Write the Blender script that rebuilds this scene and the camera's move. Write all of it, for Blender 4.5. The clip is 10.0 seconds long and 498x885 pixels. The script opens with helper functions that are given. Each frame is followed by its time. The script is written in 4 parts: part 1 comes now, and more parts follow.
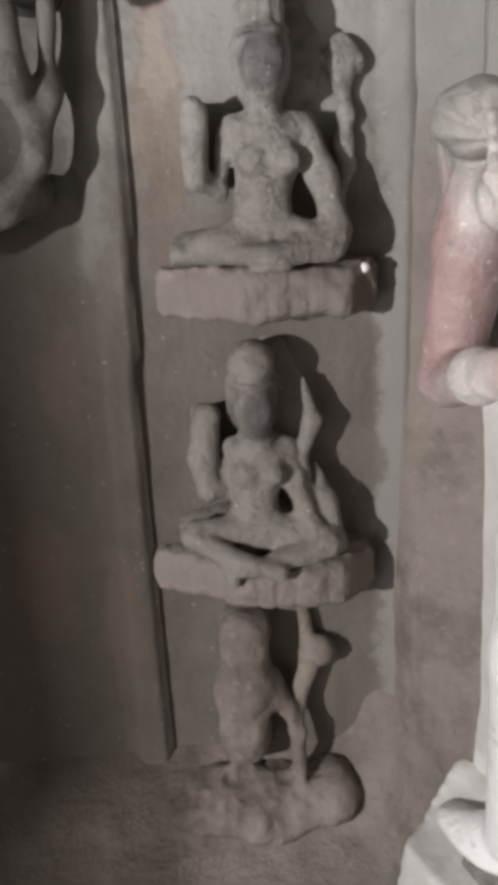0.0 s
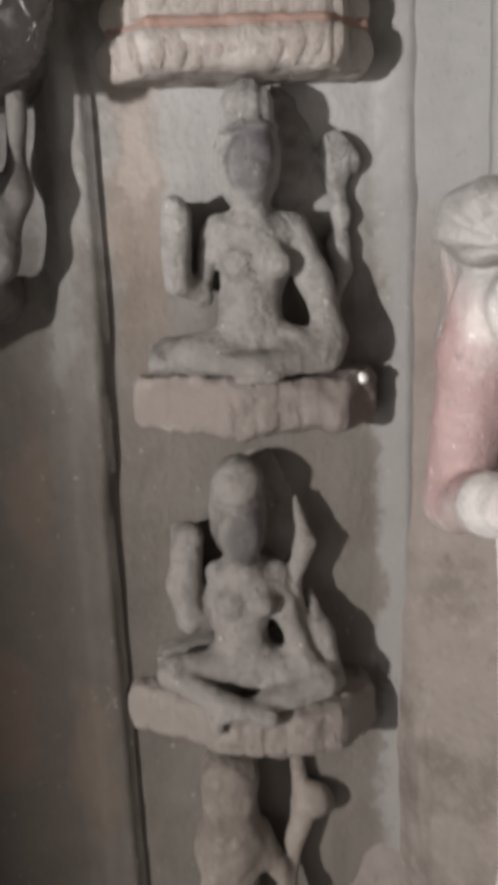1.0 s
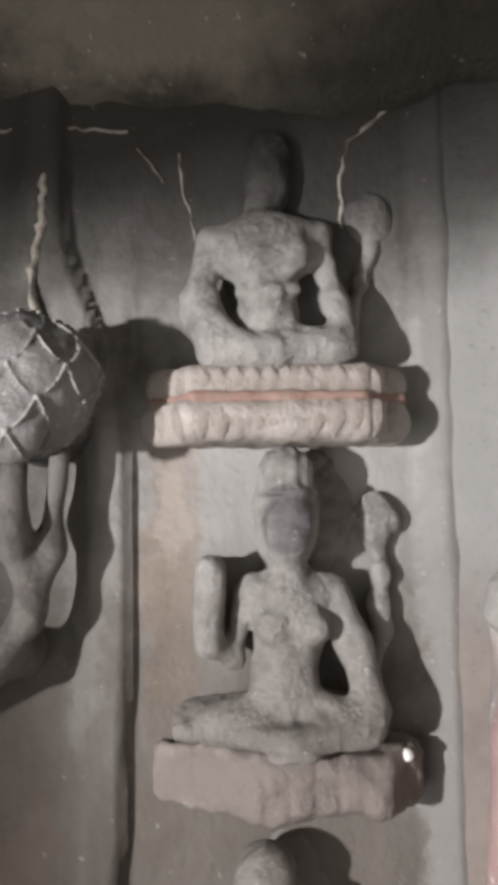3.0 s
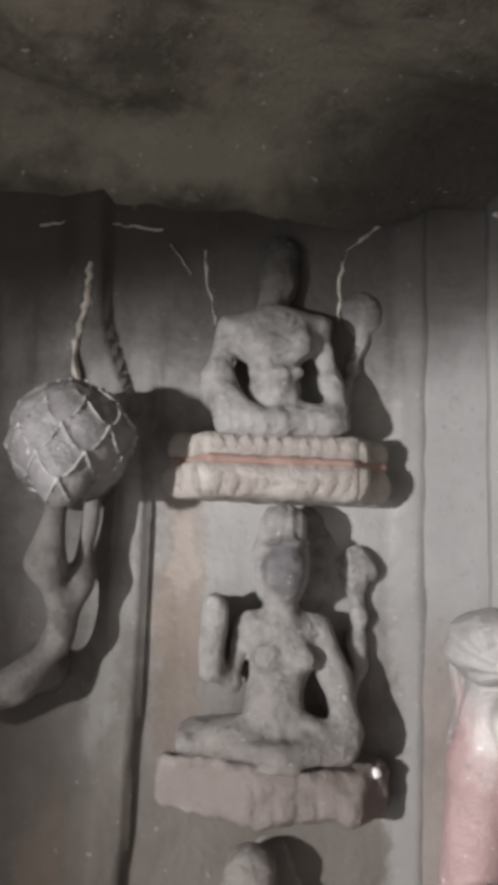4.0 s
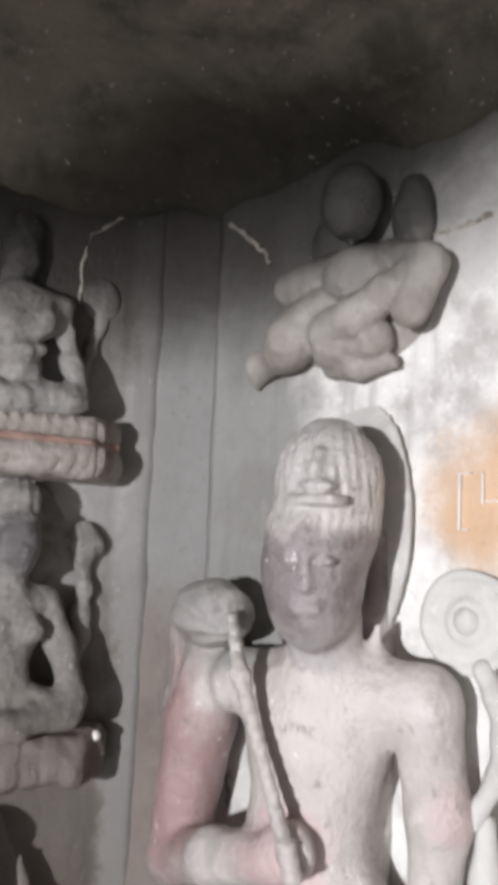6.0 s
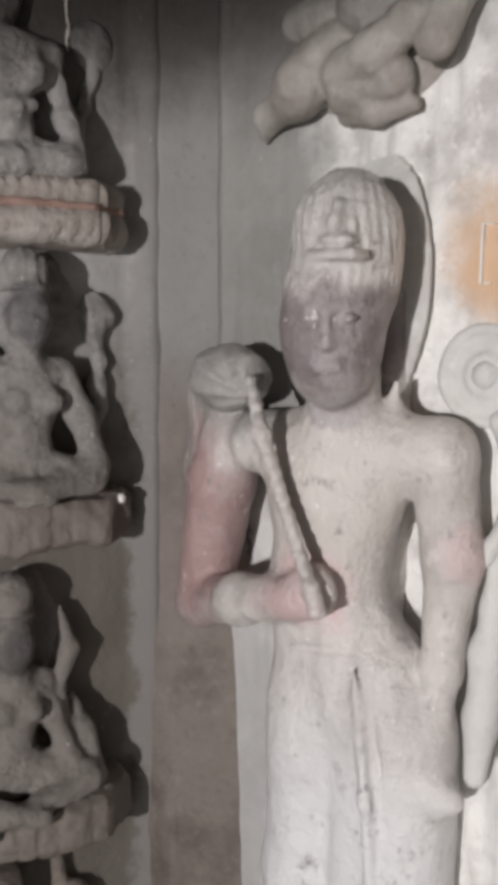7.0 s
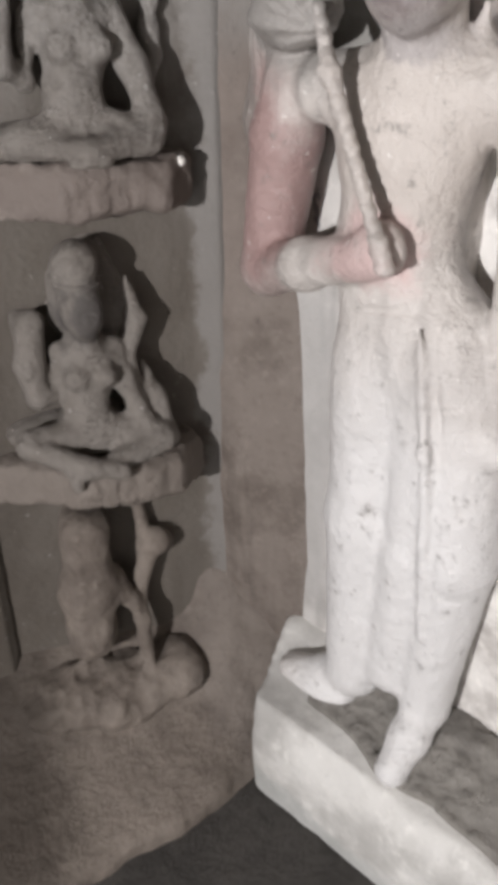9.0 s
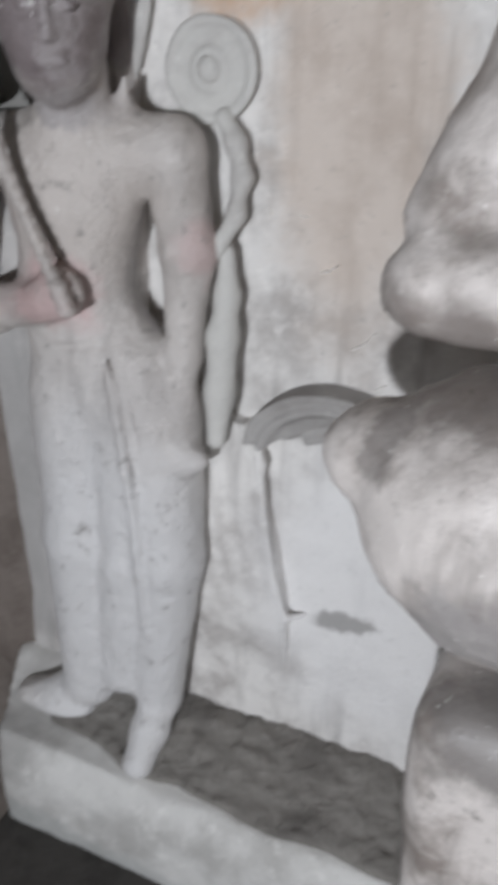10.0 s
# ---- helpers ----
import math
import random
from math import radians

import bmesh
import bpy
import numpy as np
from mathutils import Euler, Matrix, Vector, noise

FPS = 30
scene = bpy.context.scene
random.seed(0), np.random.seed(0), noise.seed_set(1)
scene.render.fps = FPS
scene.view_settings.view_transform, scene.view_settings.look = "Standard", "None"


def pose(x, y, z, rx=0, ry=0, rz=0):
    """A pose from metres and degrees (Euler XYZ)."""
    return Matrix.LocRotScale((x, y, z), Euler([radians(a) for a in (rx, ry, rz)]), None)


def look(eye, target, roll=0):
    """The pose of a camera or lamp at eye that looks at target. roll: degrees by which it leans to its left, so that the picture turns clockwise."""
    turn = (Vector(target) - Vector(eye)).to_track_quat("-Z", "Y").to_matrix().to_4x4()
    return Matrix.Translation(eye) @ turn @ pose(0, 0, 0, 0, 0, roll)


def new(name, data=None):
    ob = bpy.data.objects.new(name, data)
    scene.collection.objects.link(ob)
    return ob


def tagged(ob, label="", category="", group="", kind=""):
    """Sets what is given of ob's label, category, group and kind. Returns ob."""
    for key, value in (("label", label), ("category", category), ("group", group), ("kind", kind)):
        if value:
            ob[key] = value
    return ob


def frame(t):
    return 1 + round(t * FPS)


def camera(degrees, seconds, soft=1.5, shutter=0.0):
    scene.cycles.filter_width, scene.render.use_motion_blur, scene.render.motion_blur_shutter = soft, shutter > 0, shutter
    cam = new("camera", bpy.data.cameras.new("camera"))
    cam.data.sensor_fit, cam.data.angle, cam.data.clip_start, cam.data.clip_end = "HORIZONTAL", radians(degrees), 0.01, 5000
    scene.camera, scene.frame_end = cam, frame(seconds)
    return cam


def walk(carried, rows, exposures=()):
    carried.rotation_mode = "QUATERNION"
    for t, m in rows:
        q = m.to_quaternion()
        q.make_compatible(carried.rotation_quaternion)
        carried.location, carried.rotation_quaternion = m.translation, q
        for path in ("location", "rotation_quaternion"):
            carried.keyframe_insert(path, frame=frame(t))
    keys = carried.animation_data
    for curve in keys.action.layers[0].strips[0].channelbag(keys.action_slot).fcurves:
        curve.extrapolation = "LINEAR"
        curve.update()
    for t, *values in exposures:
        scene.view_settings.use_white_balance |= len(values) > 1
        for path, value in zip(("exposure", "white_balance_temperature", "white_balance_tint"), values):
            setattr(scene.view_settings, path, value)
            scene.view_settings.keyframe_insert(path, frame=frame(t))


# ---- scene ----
# camera: seconds, place, yaw, pitch, roll
cam = camera(33.4, 10.0, soft=6.0, shutter=0.35)
rows = [(0.0, 1.270, -1.000, 1.579, 64.02, -20.21, 2.76),
        (0.5, 1.224, -0.967, 1.586, 63.20, -20.22, 2.59),
        (1.0, 1.130, -0.909, 1.597, 63.97, -14.62, 2.42),
        (1.5, 1.036, -0.875, 1.631, 64.12, -8.21, 2.36),
        (2.0, 0.984, -0.846, 1.662, 65.27, -4.82, 2.15),
        (2.5, 0.976, -0.855, 1.715, 65.49, 0.80, 1.96),
        (2.7, 0.995, -0.862, 1.716, 65.80, 2.92, 1.95),
        (3.8, 1.224, -1.002, 1.742, 64.93, 6.17, -1.52),
        (4.0, 1.241, -1.032, 1.718, 63.75, 7.54, -1.95),
        (4.5, 1.258, -1.096, 1.705, 55.62, 9.34, -3.90),
        (5.0, 1.233, -1.149, 1.716, 47.96, 10.58, -3.71),
        (5.5, 1.233, -1.169, 1.710, 42.17, 11.27, -3.00),
        (5.7, 1.234, -1.171, 1.704, 41.37, 10.59, -2.94),
        (6.8, 1.214, -1.181, 1.681, 40.94, -5.73, -0.84),
        (7.0, 1.201, -1.181, 1.669, 40.81, -7.70, -0.66),
        (7.5, 1.185, -1.176, 1.651, 42.40, -13.65, -0.16),
        (8.0, 1.181, -1.171, 1.632, 44.74, -19.35, 0.38),
        (8.5, 1.179, -1.159, 1.606, 45.72, -25.03, 0.48),
        (9.0, 1.202, -1.167, 1.600, 45.34, -27.96, 0.98),
        (9.5, 1.261, -1.181, 1.634, 37.77, -31.06, 1.59),
        (10.0, 1.284, -1.257, 1.667, 24.27, -26.64, -1.15)]
EXPOSURES = [(0.0, 0.0, 6300, 10), (0.5, -0.2, 6300, 10), (1.0, 0.2, 6300, 10), (2.5, 0.52, 6250, 10), (4.0, 0.28, 6100, 10), (5.5, 0.2, 5950, 10), (7.0, -0.45, 6250, 11),
             (8.0, -0.42, 6300, 11), (8.6, -0.25, 6300, 11), (9.4, -0.18, 6250, 10), (10.0, -0.88, 5800, 8)]
walk(cam, [(t, pose(x, y, z, 90 + p, r, w)) for t, x, y, z, w, p, r in rows], EXPOSURES)

# ---- light: an unseen key lamp placed by the shadows, shining in through an added low doorway, and a soft fill lamp ----
world = bpy.data.worlds.new("world")
scene.world = world
world.use_nodes = True
world.node_tree.nodes["Background"].inputs[0].default_value = (0.5, 0.6, 0.7, 1)
world.node_tree.nodes["Background"].inputs[1].default_value = 0.0
LAMP = (1.36, -3.3, 1.64)
lamp = new("key_lamp", bpy.data.lights.new("key_lamp", "AREA"))
lamp.data.shape, lamp.data.size, lamp.data.size_y = "RECTANGLE", 0.09, 0.10
lamp.data.energy = 132
lamp.data.color = (1.0, 0.955, 0.925)
lamp.matrix_world = look(LAMP, (0.35, 0, 1.5))

# a soft fill lamp across the unseen doorway, added to lift the shadows
fill_lamp = new("doorway_fill", bpy.data.lights.new("doorway_fill", "AREA"))
fill_lamp.data.shape, fill_lamp.data.size, fill_lamp.data.size_y = "RECTANGLE", 2.1, 1.6
fill_lamp.data.energy = 21
fill_lamp.data.color = (1.0, 0.95, 0.90)
fill_lamp.matrix_world = look((1.8, -2.58, 0.9), (1.5, 0, 1.2))

# ---- materials ----


def node(tree, kind, **inputs):
    n = tree.nodes.new(kind)
    for key, value in inputs.items():
        n.inputs[key.replace("_", " ")].default_value = value
    return n


def mixed(tree, fac, a, b, mode="MIX"):
    n = tree.nodes.new("ShaderNodeMix")
    n.data_type, n.blend_type = "RGBA", mode
    for socket, value in ((n.inputs[0], fac), (n.inputs[6], a), (n.inputs[7], b)):
        if isinstance(value, bpy.types.NodeSocket):
            tree.links.new(value, socket)
        else:
            socket.default_value = value if not isinstance(value, tuple) else (*value, 1)[:4]
    return n.outputs[2]


def ramped(tree, value, lo, hi, out=1.0):
    n = tree.nodes.new("ShaderNodeMapRange")
    n.interpolation_type = "SMOOTHSTEP"
    tree.links.new(value, n.inputs[0])
    n.inputs[1].default_value, n.inputs[2].default_value = lo, hi
    n.inputs[3].default_value, n.inputs[4].default_value = 0.0, out
    return n.outputs[0]


def noised(tree, vector, scale, detail=4.0, rough=0.6, stretch=None):
    if stretch:
        m = tree.nodes.new("ShaderNodeMapping")
        m.inputs[3].default_value = stretch
        tree.links.new(vector, m.inputs[0])
        vector = m.outputs[0]
    n = node(tree, "ShaderNodeTexNoise", Scale=scale, Detail=detail, Roughness=rough)
    tree.links.new(vector, n.inputs[0])
    return n.outputs[0]


def stone(name, base, dark, patches=(), rough=0.75, bump=0.28, grain=60.0, stain=5.0, pits=0.3, streak=0.0, gloss=0.0, fleck=0.0):
    """Weathered plaster over rock. patches: (centre, radii, colour, strength) of old paint, dirt, darker tones and
    painted shade, in the object's own space.
    """
    mat = bpy.data.materials.new(name)
    mat.use_nodes = True
    tree = mat.node_tree
    bsdf = tree.nodes["Principled BSDF"]
    co = tree.nodes.new("ShaderNodeTexCoord").outputs["Object"]
    big = noised(tree, co, stain, 5, 0.62)
    mid = noised(tree, co, stain * 4.3, 6, 0.7)
    fine = noised(tree, co, grain, 5, 0.7)
    colour = mixed(tree, ramped(tree, big, 0.42, 0.68, 0.85), base, dark)
    lighter = tuple(min(1, c * 1.28) for c in base)
    colour = mixed(tree, ramped(tree, mid, 0.52, 0.72, 0.55), colour, lighter)
    darker = tuple(c * 0.45 for c in dark)
    if streak:
        runs = noised(tree, co, 14, 4, 0.6, (1, 1, 0.12))
        colour = mixed(tree, ramped(tree, runs, 0.5, 0.72, streak), colour, tuple(c * 0.62 for c in dark))
    for centre, radii, tint, strength in patches:
        m = tree.nodes.new("ShaderNodeMapping")
        m.vector_type = "POINT"
        m.inputs[1].default_value = [-c / r for c, r in zip(centre, radii)]
        m.inputs[3].default_value = [1 / r for r in radii]
        wob = tree.nodes.new("ShaderNodeVectorMath")
        wob.operation = "MULTIPLY_ADD"
        nz = node(tree, "ShaderNodeTexNoise", Scale=9.0, Detail=5.0, Roughness=0.65)
        tree.links.new(co, nz.inputs[0])
        tree.links.new(nz.outputs[1], wob.inputs[0])
        wob.inputs[1].default_value = (0.16, 0.16, 0.16)
        off = tree.nodes.new("ShaderNodeVectorMath")
        off.inputs[1].default_value = (-0.08, -0.08, -0.08)
        tree.links.new(co, wob.inputs[2])
        tree.links.new(wob.outputs[0], off.inputs[0])
        tree.links.new(off.outputs[0], m.inputs[0])
        ln = tree.nodes.new("ShaderNodeVectorMath")
        ln.operation = "LENGTH"
        tree.links.new(m.outputs[0], ln.inputs[0])
        inv = ramped(tree, ln.outputs["Value"], 1.15, 0.55, strength)
        brk = tree.nodes.new("ShaderNodeMath")
        brk.operation = "MULTIPLY"
        tree.links.new(inv, brk.inputs[0])
        tree.links.new(ramped(tree, mid, 0.08, 0.36), brk.inputs[1])
        colour = mixed(tree, brk.outputs[0], colour, tint)
    colour = mixed(tree, ramped(tree, fine, 0.56, 0.78, pits), colour, darker)
    if fleck:
        # pale specks; they also paint in the small wet glints
        dots = noised(tree, co, 62, 2, 0.5)
        colour = mixed(tree, ramped(tree, dots, 0.70, 0.745, fleck), colour, (0.8, 0.78, 0.75))
    tree.links.new(colour, bsdf.inputs["Base Color"])
    r = tree.nodes.new("ShaderNodeMapRange")
    tree.links.new(mid, r.inputs[0])
    r.inputs[1].default_value, r.inputs[2].default_value = 0.3, 0.7
    r.inputs[3].default_value, r.inputs[4].default_value = min(1, rough + 0.12), rough - 0.15 - gloss
    tree.links.new(r.outputs[0], bsdf.inputs["Roughness"])
    bsdf.inputs["Specular IOR Level"].default_value = 0.35 + gloss
    b1 = node(tree, "ShaderNodeBump", Strength=bump, Distance=0.004)
    tree.links.new(fine, b1.inputs["Height"])
    b2 = node(tree, "ShaderNodeBump", Strength=bump * 1.3, Distance=0.012)
    tree.links.new(mid, b2.inputs["Height"])
    tree.links.new(b1.outputs[0], b2.inputs["Normal"])
    tree.links.new(b2.outputs[0], bsdf.inputs["Normal"])
    return mat


# soot and the shade under the ceiling, painted as one dark colour
SOOT_SHADE = (0.045, 0.04, 0.035)
m_panel = stone("panel_plaster", (0.265, 0.252, 0.238), (0.135, 0.122, 0.108), [
    ((-0.30, 0, 1.78), (0.24, 0.3, 0.34), (0.36, 0.35, 0.335), 0.65),
    ((-0.50, 0, 1.56), (0.05, 0.3, 0.32), (0.235, 0.165, 0.12), 0.6),
    # brown stain below, deepened to stand in for the weaker light there
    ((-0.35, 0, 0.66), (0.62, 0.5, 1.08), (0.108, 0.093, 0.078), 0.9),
    # left part: a neighbouring statue's shadow put into the colour as dark brown
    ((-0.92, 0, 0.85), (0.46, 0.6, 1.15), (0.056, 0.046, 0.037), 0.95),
    ((-0.82, 0, 0.72), (0.07, 0.4, 0.16), (0.095, 0.066, 0.046), 0.55),
    ((-0.66, 0, 0.62), (0.05, 0.4, 0.20), (0.095, 0.070, 0.052), 0.5),
    ((-0.72, 0, 1.15), (0.05, 0.4, 0.14), (0.10, 0.072, 0.052), 0.45),
    ((-0.635, 0, 1.58), (0.030, 0.4, 0.26), (0.20, 0.194, 0.178), 0.35),
    ((-0.070, 0, 1.10), (0.045, 0.3, 1.60), (0.225, 0.215, 0.205), 0.65),
    ((-0.50, 0, 1.72), (0.030, 0.3, 0.09), (0.42, 0.38, 0.34), 0.35),
    ((-0.40, 0, 2.48), (1.60, 0.6, 0.44), SOOT_SHADE, 0.97)], streak=0.7, fleck=0.10, stain=7.0)
m_figure = stone("figure_stone", (0.33, 0.312, 0.294), (0.155, 0.142, 0.13), [
    # darker grey over the lap and the face
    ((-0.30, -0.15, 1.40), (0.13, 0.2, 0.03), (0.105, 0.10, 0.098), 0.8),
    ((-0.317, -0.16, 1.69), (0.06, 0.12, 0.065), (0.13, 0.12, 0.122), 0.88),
    # lower figure: brown, with the weaker light down there painted in
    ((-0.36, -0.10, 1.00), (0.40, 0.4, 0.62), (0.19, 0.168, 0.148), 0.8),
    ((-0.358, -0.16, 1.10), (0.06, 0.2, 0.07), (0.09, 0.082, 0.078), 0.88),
    ((-0.30, -0.1, 2.40), (0.45, 0.4, 0.27), SOOT_SHADE, 0.97)], bump=0.8, pits=0.6, stain=11.0, fleck=0.28, gloss=0.10)
m_ledge = stone("ledge_stone", (0.36, 0.325, 0.295), (0.25, 0.212, 0.185), [
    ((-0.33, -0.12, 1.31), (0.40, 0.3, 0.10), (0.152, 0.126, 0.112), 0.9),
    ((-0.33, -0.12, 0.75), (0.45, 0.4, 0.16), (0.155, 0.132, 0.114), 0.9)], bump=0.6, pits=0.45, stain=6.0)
m_red = stone("red_line_paint", (0.27, 0.17, 0.138), (0.24, 0.19, 0.162), stain=12.0)
m_low = stone("low_rock", (0.205, 0.175, 0.15), (0.105, 0.086, 0.073), [
    ((-0.05, -0.2, 0.3), (0.16, 0.5, 0.5), (0.185, 0.16, 0.142), 0.6),
    ((-0.75, -0.2, 0.2), (0.28, 0.6, 0.35), (0.052, 0.042, 0.034), 0.9)], bump=0.6, pits=0.5, streak=0.4)
m_seam = stone("seam_stone", (0.30, 0.29, 0.275), (0.19, 0.18, 0.17))
m_bud = stone("bud_stone", (0.155, 0.145, 0.139), (0.08, 0.074, 0.07), rough=0.55, bump=0.5, gloss=0.15, pits=0.5, fleck=0.3)
m_arm = stone("arm_stone", (0.145, 0.133, 0.122), (0.065, 0.056, 0.05), bump=0.5, pits=0.4, stain=12.0)
m_corner = stone("corner_plaster", (0.19, 0.162, 0.142), (0.115, 0.094, 0.08), [
    ((0.03, -0.03, 1.30), (0.2, 0.3, 0.30), (0.20, 0.165, 0.145), 0.5),
    ((0.03, -0.03, 1.92), (0.4, 0.3, 0.42), (0.255, 0.25, 0.24), 0.9),
    ((0.03, -0.03, 2.50), (0.8, 0.5, 0.45), SOOT_SHADE, 0.96)], streak=0.5, pits=0.45, stain=9.0)
m_back = stone("back_plaster", (0.76, 0.74, 0.71), (0.40, 0.375, 0.355), [
    ((0.72, 0, 1.80), (0.15, 0.3, 0.135), (0.60, 0.38, 0.22), 0.85),
    ((0.90, 0, 1.55), (0.16, 0.3, 0.40), (0.60, 0.49, 0.40), 0.6),
    # greyer beside the corner, higher up
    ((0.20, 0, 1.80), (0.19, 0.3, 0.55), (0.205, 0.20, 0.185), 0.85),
    # band left of the legs: its shade is put into the grey
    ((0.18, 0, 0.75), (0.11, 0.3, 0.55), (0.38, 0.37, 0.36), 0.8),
    ((1.05, 0, 0.70), (0.35, 0.3, 0.4), (0.80, 0.79, 0.78), 0.8),
    ((0.95, 0, 0.62), (0.07, 0.3, 0.035), (0.30, 0.29, 0.28), 0.8),
    ((0.195, 0, 1.275), (0.012, 0.3, 0.045), (0.16, 0.17, 0.19), 0.8),
    ((0.15, 0, 2.54), (0.80, 0.4, 0.50), SOOT_SHADE, 0.95)], pits=0.4, fleck=0.12, streak=0.6, stain=7.0)
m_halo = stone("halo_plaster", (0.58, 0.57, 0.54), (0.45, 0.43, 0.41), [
    # greyer at the left, to match the wall
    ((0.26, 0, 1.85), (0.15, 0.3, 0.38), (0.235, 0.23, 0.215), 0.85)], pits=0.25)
m_fan = stone("fan_plaster", (0.40, 0.385, 0.37), (0.26, 0.245, 0.23), bump=0.5)
m_statue = stone("statue_plaster", (0.58, 0.545, 0.515), (0.41, 0.375, 0.35), [
    ((0.51, -0.1, 0.52), (0.34, 0.5, 0.66), (0.68, 0.67, 0.665), 1.0),
    ((0.48, -0.1, 1.42), (0.18, 0.3, 0.18), (0.56, 0.51, 0.47), 0.6),
    ((0.17, -0.08, 1.33), (0.13, 0.2, 0.25), (0.31, 0.19, 0.18), 0.85),
    ((0.46, -0.22, 1.27), (0.10, 0.15, 0.07), (0.55, 0.38, 0.37), 0.7),
    ((0.71, -0.1, 1.36), (0.06, 0.15, 0.07), (0.58, 0.40, 0.39), 0.45),
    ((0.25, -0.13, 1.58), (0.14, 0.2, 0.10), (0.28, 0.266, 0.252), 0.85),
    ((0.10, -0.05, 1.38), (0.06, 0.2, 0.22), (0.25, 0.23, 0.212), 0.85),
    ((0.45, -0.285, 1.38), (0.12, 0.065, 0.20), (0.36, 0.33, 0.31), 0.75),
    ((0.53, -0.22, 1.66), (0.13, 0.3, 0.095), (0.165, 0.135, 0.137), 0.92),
    ((0.49, -0.2, 1.56), (0.09, 0.3, 0.03), (0.34, 0.315, 0.315), 0.75),
    ((0.55, -0.27, 1.66), (0.025, 0.2, 0.09), (0.42, 0.39, 0.385), 0.45),
    ((0.51, -0.2, 1.82), (0.12, 0.3, 0.09), (0.44, 0.42, 0.40), 0.7)],
    rough=0.52, bump=0.65, pits=0.85, grain=28, gloss=0.12, fleck=0.45, streak=0.4)
m_fly = stone("flyer_stone", (0.38, 0.355, 0.325), (0.22, 0.195, 0.17), [
    # soot and upper shade painted over the head
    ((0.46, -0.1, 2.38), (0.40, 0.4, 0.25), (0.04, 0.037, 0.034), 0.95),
    ((0.49, -0.1, 2.15), (0.06, 0.3, 0.05), (0.24, 0.225, 0.21), 0.7)], bump=0.5, pits=0.4, gloss=0.1)
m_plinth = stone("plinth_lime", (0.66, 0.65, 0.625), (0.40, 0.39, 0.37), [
    # greyer along the foot and at the left end
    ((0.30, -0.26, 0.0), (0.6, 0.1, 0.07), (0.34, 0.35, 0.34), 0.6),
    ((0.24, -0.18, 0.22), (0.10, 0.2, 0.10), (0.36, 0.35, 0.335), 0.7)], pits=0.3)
m_rubble = stone("plinth_rubble", (0.25, 0.235, 0.215), (0.13, 0.12, 0.11), rough=0.9, bump=1.0, grain=35)
m_buddha = stone("seated_stone", (0.68, 0.635, 0.60), (0.22, 0.185, 0.162), [
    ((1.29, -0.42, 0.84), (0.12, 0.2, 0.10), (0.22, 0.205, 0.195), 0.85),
    # shadow on the leg below the hand, painted grey
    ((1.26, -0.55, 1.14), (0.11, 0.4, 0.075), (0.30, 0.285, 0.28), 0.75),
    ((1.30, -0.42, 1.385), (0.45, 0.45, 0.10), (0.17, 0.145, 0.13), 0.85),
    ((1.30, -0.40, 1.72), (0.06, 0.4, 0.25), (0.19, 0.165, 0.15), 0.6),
    # shading at the knee's tip, painted dark
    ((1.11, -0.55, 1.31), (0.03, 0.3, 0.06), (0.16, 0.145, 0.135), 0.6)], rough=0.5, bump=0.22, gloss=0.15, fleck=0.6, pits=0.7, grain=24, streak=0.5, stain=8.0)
m_floor = stone("floor_stone", (0.065, 0.06, 0.055), (0.04, 0.037, 0.034), bump=0.5, rough=0.85)
m_ceiling = stone("ceiling_rock", (0.27, 0.245, 0.195), (0.085, 0.077, 0.062), [((-0.1, 0.05, 2.45), (1.0, 0.42, 0.5), SOOT_SHADE, 0.85), ((-0.75, -0.5, 2.45), (0.5, 0.6, 0.5), SOOT_SHADE, 0.7)], stain=5.5, fleck=0.4, bump=0.9, rough=0.9)
# unseen walls, made pale to bounce light into the shrine
m_room = stone("room_plaster", (0.55, 0.52, 0.48), (0.42, 0.38, 0.34))
m_vein = stone("pale_vein", (0.50, 0.455, 0.40), (0.17, 0.15, 0.13), grain=90, stain=45.0, pits=0.6)
m_white = stone("white_paint", (0.78, 0.76, 0.72), (0.66, 0.62, 0.57))

# ---- mesh helpers ----
PANEL = pose(0, 0, 0, 0, 0, 66)     # the carved panel: x runs along it towards the corner, -y comes out of it
TABLE = np.random.RandomState(7).rand(32, 32, 32)


def wobble(p, scale):
    """Smooth noise from -1 to 1 at the points p."""
    q = p * scale + 100.0
    i = np.floor(q).astype(int)
    f = q - i
    f = f * f * (3 - 2 * f)
    out = 0
    for a in (0, 1):
        for b in (0, 1):
            for c in (0, 1):
                w = (f[..., 0] if a else 1 - f[..., 0]) * (f[..., 1] if b else 1 - f[..., 1]) * (f[..., 2] if c else 1 - f[..., 2])
                out = out + w * TABLE[(i[..., 0] + a) % 32, (i[..., 1] + b) % 32, (i[..., 2] + c) % 32]
    return out * 2 - 1


def ball(p, c, r):
    """An ellipsoid with the three radii r."""
    c, r = np.array(c), np.array(r)
    k = np.linalg.norm((p - c) / r, axis=-1)
    k2 = np.linalg.norm((p - c) / (r * r), axis=-1)
    return k * (k - 1) / np.maximum(k2, 1e-6)


def limb(p, a, b, ra, rb):
    """A rod from a to b whose radius goes from ra to rb."""
    a, b = np.array(a), np.array(b)
    ab = b - a
    t = np.clip(((p - a) @ ab) / (ab @ ab), 0, 1)
    return np.linalg.norm(p - a - t[..., None] * ab, axis=-1) - (ra + (rb - ra) * t)


